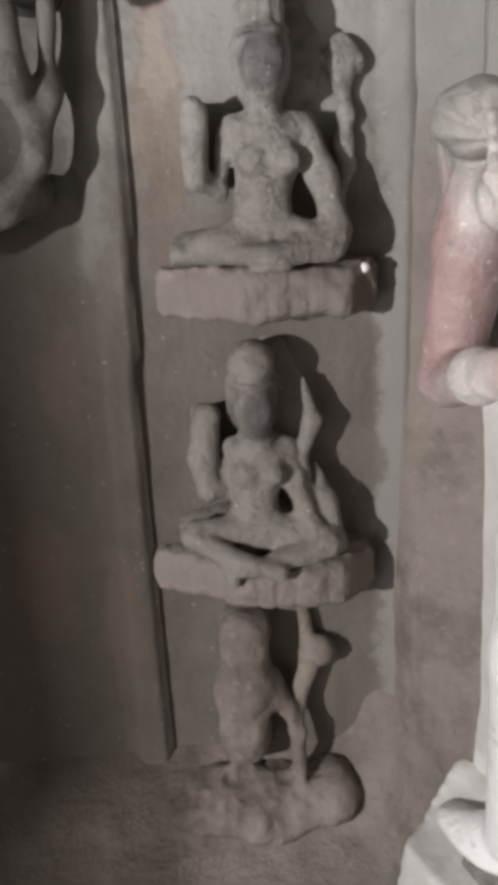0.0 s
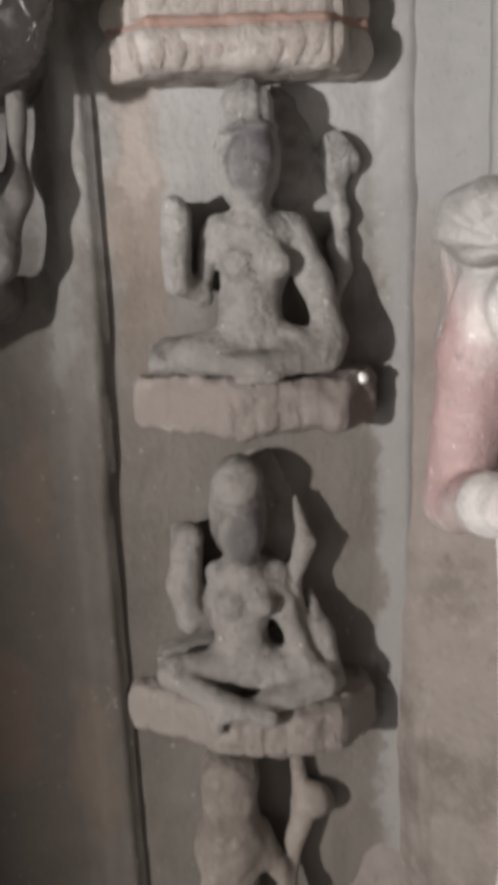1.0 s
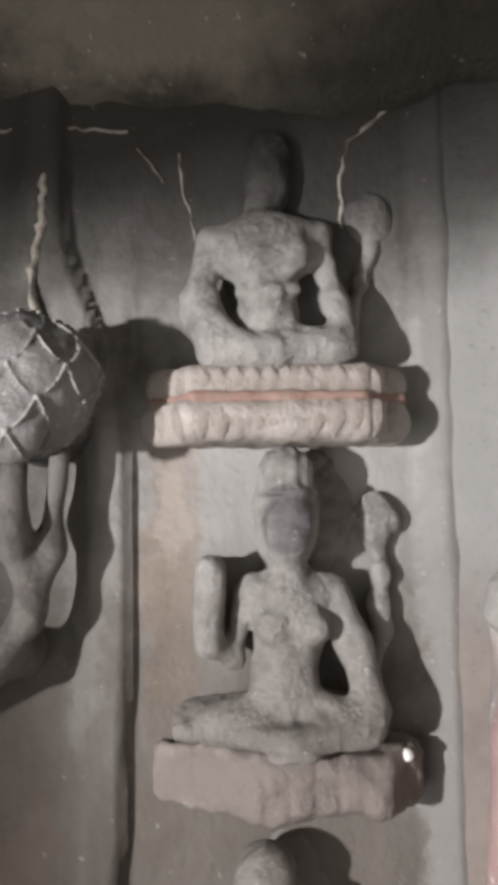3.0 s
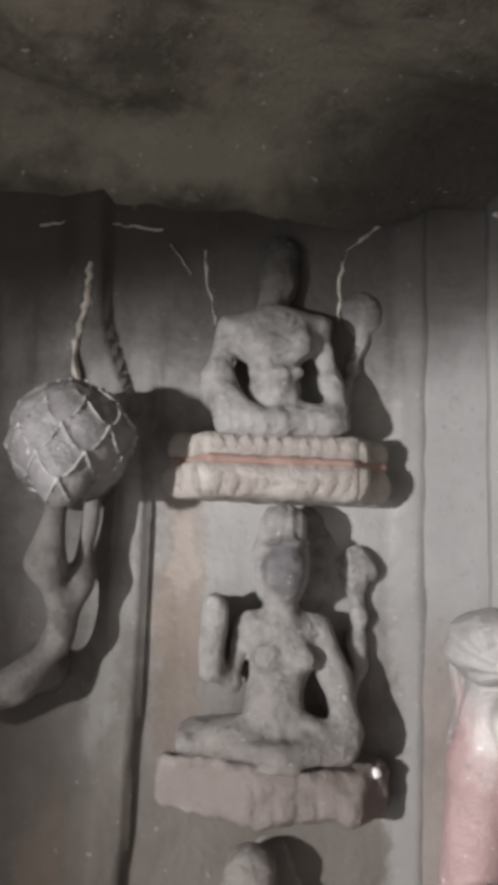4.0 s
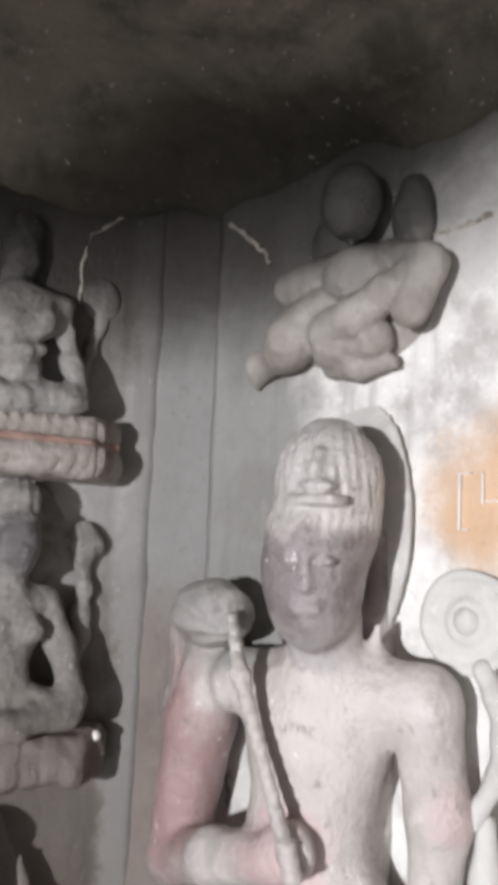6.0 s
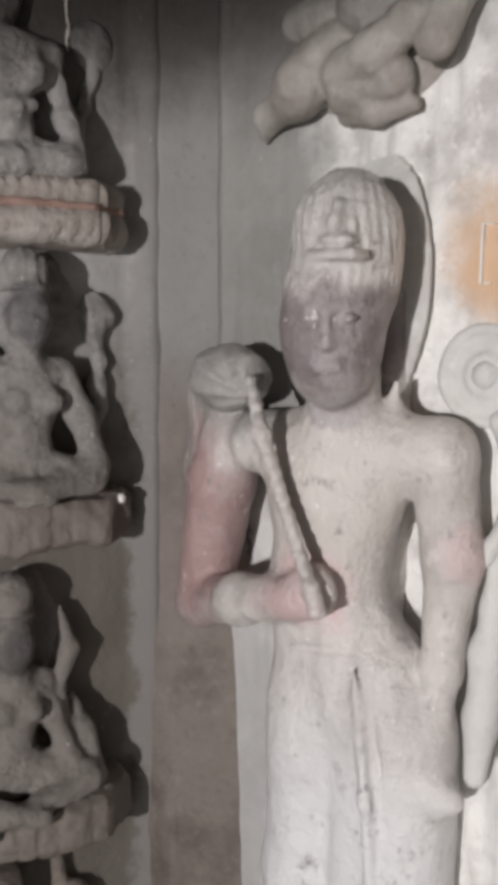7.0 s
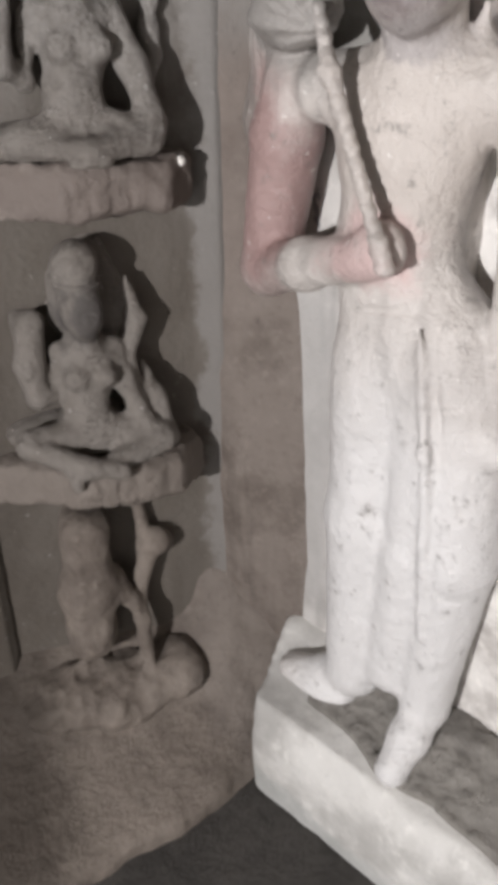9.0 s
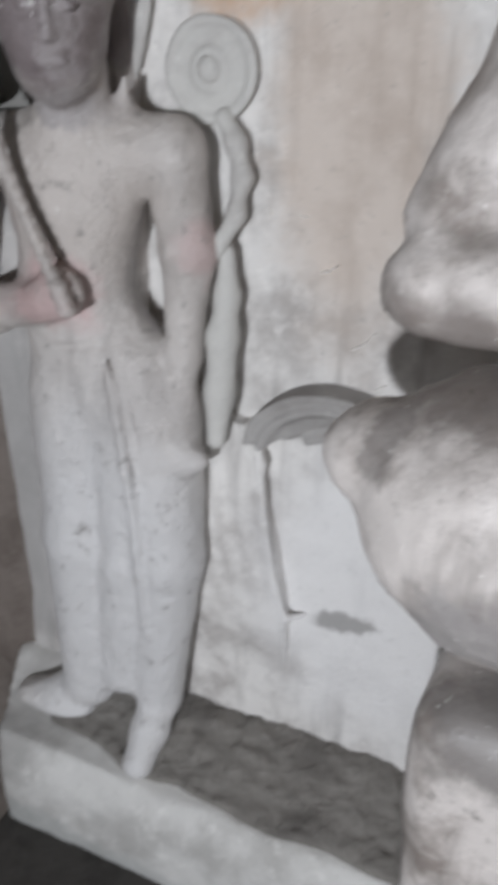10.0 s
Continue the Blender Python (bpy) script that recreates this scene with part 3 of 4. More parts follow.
def seated_lower(p):
    """The lower panel figure: legs crossed on the bowed ledge, a lotus stalk beside the shoulder."""
    d = ball(p, (-0.358, -0.105, 1.112), (0.040, 0.048, 0.060))
    d = blend(d, ball(p, (-0.361, -0.085, 1.186), (0.044, 0.050, 0.047)), 0.012)
    d = blend(d, ball(p, (-0.360, -0.095, 1.158), (0.046, 0.051, 0.010)), 0.006)
    d = face(p, d, (-0.358, -0.106, 1.108), 0.043, 0.09, F0, R0, 0.35)
    d = blend(d, ball(p, (-0.362, -0.045, 1.120), (0.050, 0.050, 0.085)), 0.015)
    d = blend(d, limb(p, (-0.355, -0.085, 1.06), (-0.353, -0.075, 1.02), 0.024, 0.028), 0.012)
    d = blend(d, limb(p, (-0.402, -0.062, 1.020), (-0.302, -0.062, 1.012), 0.021, 0.021), 0.02)
    d = blend(d, ball(p, (-0.354, -0.070, 0.982), (0.057, 0.047, 0.054)), 0.03)
    d = blend(d, ball(p, (-0.368, -0.074, 0.900), (0.048, 0.044, 0.068)), 0.035)
    for s in (-0.382, -0.330):
        d = blend(d, ball(p, (s, -0.110, 0.978), (0.022, 0.020, 0.022)), 0.012)
    d = blend(d, chain(p, [(-0.450, -0.055, 1.080), (-0.463, -0.060, 1.00), (-0.456, -0.070, 0.935)], [0.027, 0.027, 0.023]), 0.012)
    d = blend(d, slab(p, (-0.458, -0.025, 1.005), (0.022, 0.045, 0.085), 0.018), 0.015)
    d = blend(d, chain(p, [(-0.408, -0.055, 1.01), (-0.424, -0.060, 0.93), (-0.452, -0.075, 0.935)], [0.014, 0.015, 0.020]), 0.012)
    d = blend(d, chain(p, [(-0.300, -0.062, 1.010), (-0.287, -0.080, 0.945), (-0.258, -0.105, 0.860)], [0.021, 0.019, 0.018]), 0.012)
    d = blend(d, chain(p, [(-0.375, -0.090, 0.850), (-0.482, -0.115, 0.862)], [0.040, 0.031]), 0.02)
    d = blend(d, chain(p, [(-0.482, -0.128, 0.862), (-0.395, -0.172, 0.822), (-0.325, -0.182, 0.803)], [0.027, 0.021, 0.015]), 0.008)
    d = blend(d, chain(p, [(-0.345, -0.090, 0.845), (-0.228, -0.110, 0.830)], [0.040, 0.030]), 0.02)
    d = blend(d, chain(p, [(-0.228, -0.122, 0.826), (-0.360, -0.160, 0.812)], [0.026, 0.018]), 0.010)
    d = blend(d, chain(p, [(-0.420, -0.172, 0.81), (-0.414, -0.178, 0.785)], [0.013, 0.011]), 0.012)
    lotus = chain(p, [(-0.263, -0.050, 1.145), (-0.249, -0.060, 1.065), (-0.274, -0.060, 0.985), (-0.254, -0.080, 0.875)], [0.006, 0.016, 0.014, 0.014])
    lotus = blend(lotus, chain(p, [(-0.244, -0.045, 0.965), (-0.226, -0.070, 0.895), (-0.206, -0.095, 0.815)], [0.008, 0.019, 0.020]), 0.008)
    d = blend(d, lotus, 0.006)
    d = blend(d, ball(p, (-0.36, -0.02, 0.84), (0.16, 0.09, 0.04)), 0.03)
    d = blend(d, ball(p, (-0.335, 0.002, 1.10), (0.08, 0.012, 0.12)), 0.01)
    return d + relief(p)


def seated_worn(p):
    """The lowest figure, worn to a flat soft form that grows out of a crumbled heap."""
    d = chain(p, [(-0.402, -0.055, 0.610), (-0.404, -0.060, 0.520)], [0.042, 0.044])
    d = blend(d, slab(p, (-0.403, -0.04, 0.565), (0.046, 0.065, 0.085), 0.03), 0.03)
    d = blend(d, chain(p, [(-0.410, -0.060, 0.450), (-0.413, -0.065, 0.330)], [0.055, 0.060]), 0.03)
    d = blend(d, chain(p, [(-0.352, -0.055, 0.455), (-0.315, -0.060, 0.405), (-0.297, -0.070, 0.350), (-0.298, -0.080, 0.25)], [0.026, 0.020, 0.018, 0.020]), 0.012)
    d = blend(d, ball(p, (-0.248, -0.030, 0.522), (0.040, 0.035, 0.036)), 0.012)
    d = blend(d, chain(p, [(-0.262, -0.030, 0.50), (-0.285, -0.040, 0.44), (-0.292, -0.055, 0.38)], [0.022, 0.018, 0.016]), 0.012)
    d = blend(d, limb(p, (-0.275, -0.02, 0.66), (-0.268, -0.02, 0.55), 0.008, 0.014), 0.012)
    d = blend(d, ball(p, (-0.40, -0.045, 0.455), (0.075, 0.055, 0.055)), 0.03)
    d = blend(d, ball(p, (-0.39, -0.055, 0.165), (0.24, 0.13, 0.080)), 0.05)
    d = d + (0.012 * wobble(p, 15.0) + 0.010 * np.abs(wobble(p, 33.0))) * smooth_step(p[..., 2], 0.31, 0.24)
    d = blend(d, ball(p, (-0.215, -0.085, 0.19), (0.058, 0.09, 0.060)), 0.03)
    return d + 1.6 * relief(p) + 0.004 * np.abs(wobble(p, 24.0)) + 0.004 * wobble(p, 9.0)


def seated_top(p):
    """The broken figure on the lotus ledge, under the soot of the ceiling."""
    d = ball(p, (-0.345, -0.07, 2.11), (0.084, 0.048, 0.062))
    d = blend(d, ball(p, (-0.342, -0.075, 2.02), (0.046, 0.045, 0.085)), 0.025)
    d = blend(d, limb(p, (-0.42, -0.055, 2.128), (-0.27, -0.055, 2.133), 0.027, 0.027), 0.02)
    d = blend(d, limb(p, (-0.348, -0.03, 2.19), (-0.348, -0.04, 2.15), 0.030, 0.036), 0.02)
    d = blend(d, ball(p, (-0.338, -0.020, 2.240), (0.036, 0.040, 0.056)), 0.015)
    d = blend(d, ball(p, (-0.338, -0.010, 2.290), (0.038, 0.032, 0.036)), 0.02)
    d = blend(d, chain(p, [(-0.380, -0.104, 2.036), (-0.342, -0.116, 2.030), (-0.306, -0.106, 2.040)], [0.013, 0.014, 0.013]), 0.006)
    for s0 in (-0.380, -0.308):
        d = blend(d, ball(p, (s0, -0.100, 2.092), (0.032, 0.022, 0.026)), 0.02)
    d = blend(d, chain(p, [(-0.428, -0.06, 2.12), (-0.448, -0.075, 2.04), (-0.425, -0.11, 1.975)], [0.024, 0.023, 0.026]), 0.012)
    d = blend(d, chain(p, [(-0.264, -0.06, 2.125), (-0.240, -0.07, 2.03), (-0.222, -0.10, 1.945)], [0.021, 0.019, 0.018]), 0.012)
    d = blend(d, chain(p, [(-0.34, -0.08, 1.955), (-0.425, -0.10, 1.945), (-0.33, -0.13, 1.938)], [0.028, 0.022, 0.018]), 0.015)
    d = blend(d, chain(p, [(-0.33, -0.08, 1.96), (-0.25, -0.10, 1.952), (-0.36, -0.13, 1.945)], [0.032, 0.028, 0.022]), 0.015)
    d = blend(d, chain(p, [(-0.172, 0.0, 2.13), (-0.192, -0.002, 2.08), (-0.212, -0.02, 2.02), (-0.222, -0.06, 1.95)], [0.018, 0.014, 0.014, 0.015]), 0.02)
    d = blend(d, ball(p, (-0.172, 0.0, 2.18), (0.038, 0.022, 0.046)), 0.01)
    d = blend(d, chain(p, [(-0.45, -0.07, 2.0), (-0.42, -0.10, 1.965), (-0.39, -0.12, 1.955)], [0.026, 0.028, 0.022]), 0.012)
    return d + 1.4 * relief(p)


FIG = dict(category="statue", group="carved panel figures")
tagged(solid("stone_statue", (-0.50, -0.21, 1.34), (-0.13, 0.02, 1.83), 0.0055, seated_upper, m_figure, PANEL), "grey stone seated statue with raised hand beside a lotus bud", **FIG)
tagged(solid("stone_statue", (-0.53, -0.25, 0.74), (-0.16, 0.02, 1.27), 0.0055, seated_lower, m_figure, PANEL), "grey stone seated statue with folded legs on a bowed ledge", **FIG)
tagged(solid("stone_statue", (-0.64, -0.25, 0.06), (-0.12, 0.02, 0.70), 0.0075, seated_worn, m_low, PANEL), "brown stone seated statue worn to a soft lump", **FIG)
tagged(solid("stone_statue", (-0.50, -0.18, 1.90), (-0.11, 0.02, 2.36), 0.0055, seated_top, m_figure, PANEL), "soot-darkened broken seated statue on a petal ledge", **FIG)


# ---- lotus bud with its bent stem beside the panel ----
def lotus_bud():
    e = holder("carved_lotus", PANEL, "dark carved lotus bud with pale petal seams on a bent stem", "carving")

    def bud(p):
        c = np.array((-0.686, -0.17, 1.893))
        d = ball(p, c, (0.102, 0.096, 0.098))
        d = blend(d, ball(p, (-0.688, -0.235, 1.840), (0.050, 0.035, 0.060)), 0.012)
        q = p - c
        ang = np.arctan2(q[..., 0], -q[..., 1])
        h = q[..., 2] / 0.098
        rows = 2.2 * h + 0.6
        f = ang / math.pi * 4 + 0.5 * np.floor(rows)
        f = np.abs(f - np.floor(f) - 0.5) * 2
        g = rows - np.floor(rows)
        edge = np.abs(f - np.sqrt(np.clip(g, 0, 1)))
        return d - 0.0045 * (1 - smooth_step(edge, 0.0, 0.12)) + 0.004 * wobble(p, 22.0) + 0.002 * wobble(p, 55.0), edge
    solid("bud", (-0.82, -0.29, 1.76), (-0.56, -0.05, 2.02), 0.005, lambda p: bud(p)[0], m_bud, None, e)

    def seams(p):
        d, edge = bud(p)
        return np.maximum(d - 0.0025, (edge - 0.055 - 0.04 * wobble(p, 18.0)) * 0.035)
    solid("petal_seam", (-0.82, -0.29, 1.77), (-0.56, -0.07, 2.02), 0.004, seams, m_seam, None, e, "pale worn petal edges")

    def neck(p):
        d = limb(p, (-0.695, -0.13, 1.86), (-0.695, 0.02, 1.86), 0.07, 0.08)
        return d + 0.004 * wobble(p, 12.0)
    solid("wall_neck", (-0.80, -0.20, 1.75), (-0.60, 0.03, 1.97), 0.009, neck, m_arm, None, e)

    def stem(p):
        d = chain(p, [(-0.655, -0.10, 1.80), (-0.668, -0.10, 1.66), (-0.70, -0.11, 1.56), (-0.76, -0.12, 1.49), (-0.86, -0.12, 1.44)], [0.016, 0.017, 0.020, 0.026, 0.03], 0.03)
        d = blend(d, chain(p, [(-0.712, -0.13, 1.78), (-0.722, -0.14, 1.69), (-0.705, -0.12, 1.63), (-0.69, -0.11, 1.58)], [0.020, 0.032, 0.014, 0.014]), 0.02)
        d = blend(d, limb(p, (-0.74, -0.10, 1.50), (-0.74, 0.02, 1.50), 0.03, 0.05), 0.02)
        return d + 0.003 * wobble(p, 25.0)
    solid("stem", (-0.90, -0.20, 1.38), (-0.60, 0.02, 1.84), 0.006, stem, m_arm, None, e, "pale grey bent stem")


lotus_bud()


# ---- standing statue by the back wall ----
def standing(p):
    f, r = (0.50, -0.866, 0.0), (0.866, 0.50, 0.0)
    d = ball(p, (0.503, -0.185, 1.680), (0.071, 0.088, 0.122))
    hair = ball(p, (0.507, -0.162, 1.795), (0.079, 0.085, 0.104))
    hair = hair + 0.0022 * np.sin(50 * np.arctan2(p[..., 0] - 0.50, -(p[..., 1] + 0.10)) + 60 * p[..., 2]) * smooth_step(p[..., 2], 1.75, 1.77)
    hair = hair + 0.003 * wobble(p, 62.0)
    d = blend(d, hair, 0.02)
    d = blend(d, ball(p, (0.505, -0.166, 1.735), (0.077, 0.088, 0.080)), 0.02)
    d = blend(d, ball(p, (0.517, -0.200, 1.612), (0.045, 0.045, 0.034)), 0.03)
    d = face(p, d, (0.503, -0.190, 1.672), 0.078, 0.18, f, r, 0.5)
    turn = np.arctan2(p[..., 0] - 0.503, -(p[..., 1] + 0.10))
    d = d + 0.0018 * np.sin(60 * turn) * smooth_step(p[..., 2], 1.722, 1.730) * smooth_step(p[..., 2], 1.760, 1.752)
    orn = slab(p, (0.543, -0.240, 1.770), (0.042, 0.022, 0.008), 0.003)
    orn = blend(orn, ball(p, (0.542, -0.240, 1.790), (0.030, 0.022, 0.011)), 0.004)
    orn = blend(orn, ball(p, (0.541, -0.236, 1.812), (0.014, 0.022, 0.020)), 0.004)
    orn = blend(orn, ball(p, (0.540, -0.230, 1.836), (0.009, 0.016, 0.011)), 0.004)
    for sx, sy in ((-0.022, -0.010), (0.022, 0.010)):
        orn = blend(orn, limb(p, (0.541 + sx, -0.236 + sy, 1.79), (0.541 + sx * 0.7, -0.232 + sy * 0.7, 1.82), 0.006, 0.005), 0.004)
    d = blend(d, orn, 0.004)
    d = blend(d, limb(p, (0.488, -0.135, 1.60), (0.478, -0.118, 1.52), 0.054, 0.060), 0.012)
    d = blend(d, limb(p, (0.432, -0.13, 1.60), (0.437, -0.13, 1.71), 0.014, 0.014), 0.01)
    d = blend(d, limb(p, (0.545, -0.09, 1.535), (0.560, -0.10, 1.595), 0.018, 0.004), 0.012)
    d = blend(d, ball(p, (0.452, -0.095, 1.435), (0.128, 0.092, 0.120)), 0.04)
    d = blend(d, limb(p, (0.29, -0.095, 1.480), (0.628, -0.085, 1.492), 0.056, 0.056), 0.04)
    d = blend(d, ball(p, (0.450, -0.10, 1.29), (0.098, 0.084, 0.15)), 0.06)
    d = blend(d, ball(p, (0.520, -0.092, 1.10), (0.122, 0.092, 0.13)), 0.06)
    d = blend(d, limb(p, (0.405, -0.085, 1.27), (0.432, -0.092, 0.98), 0.066, 0.082), 0.04)
    # hanging arm
    d = blend(d, chain(p, [(0.630, -0.085, 1.488), (0.652, -0.075, 1.34), (0.650, -0.095, 1.17), (0.650, -0.115, 1.03)], [0.050, 0.046, 0.029, 0.018]), 0.012)
    d = blend(d, ball(p, (0.668, -0.125, 0.99), (0.042, 0.028, 0.028)), 0.015)
    # bent arm and the whisk
    d = blend(d, chain(p, [(0.222, -0.09, 1.490), (0.196, -0.088, 1.40), (0.152, -0.085, 1.175)], [0.056, 0.060, 0.054]), 0.015)
    d = blend(d, chain(p, [(0.152, -0.090, 1.165), (0.30, -0.15, 1.215), (0.45, -0.195, 1.262)], [0.050, 0.042, 0.035]), 0.02)
    d = blend(d, ball(p, (0.488, -0.208, 1.282), (0.044, 0.030, 0.042)), 0.02)
    for z0 in (1.262, 1.280, 1.298):
        d = carve(d, limb(p, (0.478, -0.248, z0 - 0.004), (0.525, -0.232, z0 + 0.006), 0.003, 0.003), 0.005)
    rod = chain(p, [(0.531, -0.250, 1.272), (0.516, -0.246, 1.300), (0.402, -0.225, 1.515), (0.345, -0.185, 1.592)], [0.015, 0.0095, 0.0125, 0.012])
    d = blend(d, rod + 0.0016 * np.sin(p[..., 2] * 330), 0.006)
    knob = ball(p, (0.258, -0.140, 1.588), (0.080, 0.058, 0.056))
    knob = knob + 0.0028 * np.sin(16 * np.arctan2(p[..., 2] - 1.56, p[..., 0] - 0.335))
    d = blend(d, knob, 0.012)
    fur = chain(p, [(0.24, -0.12, 1.590), (0.165, -0.060, 1.55), (0.115, -0.035, 1.42), (0.105, -0.025, 1.25)], [0.055, 0.054, 0.050, 0.030])
    fur = fur + 0.0018 * np.sin(300 * (p[..., 0] - 0.25 * p[..., 2]))
    d = blend(d, fur, 0.015)
    # legs under a thin skirt
    d = blend(d, chain(p, [(0.432, -0.090, 1.05), (0.415, -0.090, 0.75), (0.400, -0.085, 0.36)], [0.086, 0.082, 0.062]), 0.03)
    d = blend(d, chain(p, [(0.590, -0.09, 1.05), (0.605, -0.09, 0.75), (0.570, -0.075, 0.36)], [0.088, 0.072, 0.045]), 0.03)
    d = blend(d, slab(p, (0.505, -0.055, 0.77), (0.075, 0.062, 0.40), 0.03), 0.04)
    d = blend(d, chain(p, [(0.535, -0.105, 1.02), (0.522, -0.108, 0.72), (0.490, -0.095, 0.42)], [0.062, 0.052, 0.046]), 0.02)
    for x0, z0, x1, z1 in ((0.60, 1.17, 0.655, 1.05), (0.625, 1.18, 0.675, 1.08), (0.57, 1.165, 0.60, 1.0)):
        d = carve(d, limb(p, (x0, -0.185, z0), (x1, -0.165, z1), 0.004, 0.002), 0.012)
    d = blend(d, chain(p, [(0.365, -0.07, 0.62), (0.37, -0.07, 0.40)], [0.014, 0.006]), 0.03)
    d = blend(d, chain(p, [(0.552, -0.182, 1.17), (0.580, -0.182, 0.97), (0.585, -0.166, 0.80), (0.58, -0.145, 0.58)], [0.003, 0.010, 0.010, 0.005]), 0.012)
    for x0, z0, x1, z1 in ((0.572, 1.14, 0.604, 0.92), (0.604, 0.92, 0.602, 0.60), (0.485, 0.80, 0.495, 0.45)):
        d = carve(d, limb(p, (x0, -0.186 + 0.03 * (1.1 - z0), z0), (x1, -0.186 + 0.06 * (1.1 - z1), z1), 0.006, 0.005), 0.008)
    d = carve(d, limb(p, (0.40, -0.175, 1.168), (0.66, -0.165, 1.205), 0.005, 0.005), 0.01)
    d = blend(d, chain(p, [(0.405, -0.09, 0.35), (0.34, -0.10, 0.312), (0.250, -0.125, 0.280)], [0.044, 0.034, 0.022]), 0.02)
    d = blend(d, ball(p, (0.315, -0.110, 0.285), (0.100, 0.050, 0.024)), 0.02)
    d = blend(d, chain(p, [(0.570, -0.08, 0.36), (0.575, -0.13, 0.315), (0.577, -0.190, 0.272)], [0.038, 0.036, 0.032]), 0.02)
    # the rock that joins the body to the wall
    d = blend(d, slab(p, (0.47, 0.0, 1.25), (0.06, 0.05, 0.50), 0.03), 0.02)
    return d + relief(p, 0.38) + 0.003 * wobble(p, 6.0)


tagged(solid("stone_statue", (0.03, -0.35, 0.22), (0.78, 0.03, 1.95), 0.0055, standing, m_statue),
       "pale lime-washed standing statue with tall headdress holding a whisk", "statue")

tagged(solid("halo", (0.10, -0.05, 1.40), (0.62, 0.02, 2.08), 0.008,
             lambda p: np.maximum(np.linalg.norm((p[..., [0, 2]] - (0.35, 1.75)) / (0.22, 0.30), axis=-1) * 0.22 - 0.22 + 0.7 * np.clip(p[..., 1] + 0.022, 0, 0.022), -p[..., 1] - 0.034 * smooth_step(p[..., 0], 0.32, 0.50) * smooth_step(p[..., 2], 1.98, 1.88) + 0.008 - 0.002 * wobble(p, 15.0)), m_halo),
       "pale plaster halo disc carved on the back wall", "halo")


def flower():
    e = holder("carved_flower", pose(0, 0, 0), "grey carved round flower with a long bent stalk", "carving")

    def disc(p):
        q = np.linalg.norm(p[..., [0, 2]] - (0.665, 1.607), axis=-1)
        d = np.maximum(q - 0.078 + 0.8 * np.clip(p[..., 1] + 0.018, 0, 0.018), np.abs(p[..., 1]) - 0.028)
        ring = 0.006 * (smooth_step(q, 0.066, 0.058) * smooth_step(q, 0.030, 0.038))
        return d + ring + 0.003 * wobble(p, 22.0)
    solid("flower_head", (0.57, -0.05, 1.51), (0.76, 0.01, 1.70), 0.005, disc, m_halo, None, e)
    solid("boss", (0.63, -0.06, 1.57), (0.70, 0.0, 1.645), 0.004, lambda p: ball(p, (0.665, -0.018, 1.607), (0.024, 0.024, 0.024)), m_halo, None, e)
    solid("stalk", (0.64, -0.14, 1.0), (0.82, 0.01, 1.56), 0.005,
          lambda p: chain(p, [(0.690, -0.025, 1.54), (0.714, -0.03, 1.505), (0.727, -0.035, 1.455), (0.722, -0.045, 1.40), (0.695, -0.06, 1.345)], [0.017, 0.015, 0.015, 0.014, 0.015])
          + 0.002 * wobble(p, 30.0), m_halo, None, e)
    solid("lower_stalk", (0.66, -0.12, 0.98), (0.84, 0.01, 1.36), 0.005,
          lambda p: chain(p, [(0.710, -0.050, 1.34), (0.712, -0.055, 1.27), (0.706, -0.060, 1.20), (0.704, -0.065, 1.10), (0.700, -0.07, 1.01)], [0.013, 0.020, 0.026, 0.025, 0.018])
          + 0.002 * wobble(p, 30.0), m_halo, None, e)


flower()


def drapery():
    e = holder("carved_drapery", pose(0, 0, 0), "pale carved cloth falling from the statue to the throne", "carving")

    def fall(p):
        x, z = p[..., 0], p[..., 2]
        right = 0.768 + 0.066 * smooth_step(z, 0.98, 0.60)
        thick = 0.034 * smooth_step(z, 0.42, 0.66) + 0.001
        d = np.maximum(np.maximum(x - right, 0.60 - x), np.maximum(-p[..., 1] - thick, z - 1.03))
        return d + 0.0025 * np.sin((x + 0.16 * z) * 150) * smooth_step(z, 0.60, 0.75) + 0.0015 * wobble(p, 18.0)
    solid("cloth_fall", (0.59, -0.06, 0.32), (0.90, 0.01, 1.06), 0.006, fall, m_back, None, e)

    solid("cloth_hem", (0.74, -0.09, 0.58), (0.90, 0.01, 1.06), 0.004,
          lambda p: chain(p, [(0.752, -0.030, 1.03), (0.772, -0.040, 0.96), (0.784, -0.042, 0.84), (0.812, -0.040, 0.70), (0.832, -0.036, 0.63), (0.862, -0.012, 0.632)], [0.012, 0.008, 0.007, 0.007, 0.007, 0.006]) + 0.002 * wobble(p, 30.0), m_back, None, e)

    def fan(p):
        x, z = p[..., 0], p[..., 2]
        q = np.hypot((x - 0.905) / 0.165, (z - 0.985) / 0.140)
        d = np.maximum(np.maximum((q - 1) * 0.13, -p[..., 1] - 0.060), 0.985 - z - 0.12 * (x - 0.88))
        folds = 0.004 * np.sin(q * 30) * smooth_step(q, 1.0, 0.85)
        return d + folds + 0.030 * smooth_step(q, 0.78, 0.55) + 0.003 * wobble(p, 18.0)
    solid("cloth_fan", (0.72, -0.10, 0.94), (1.08, 0.01, 1.15), 0.005, fan, m_fan, None, e, "grey fan of carved folds")


drapery()


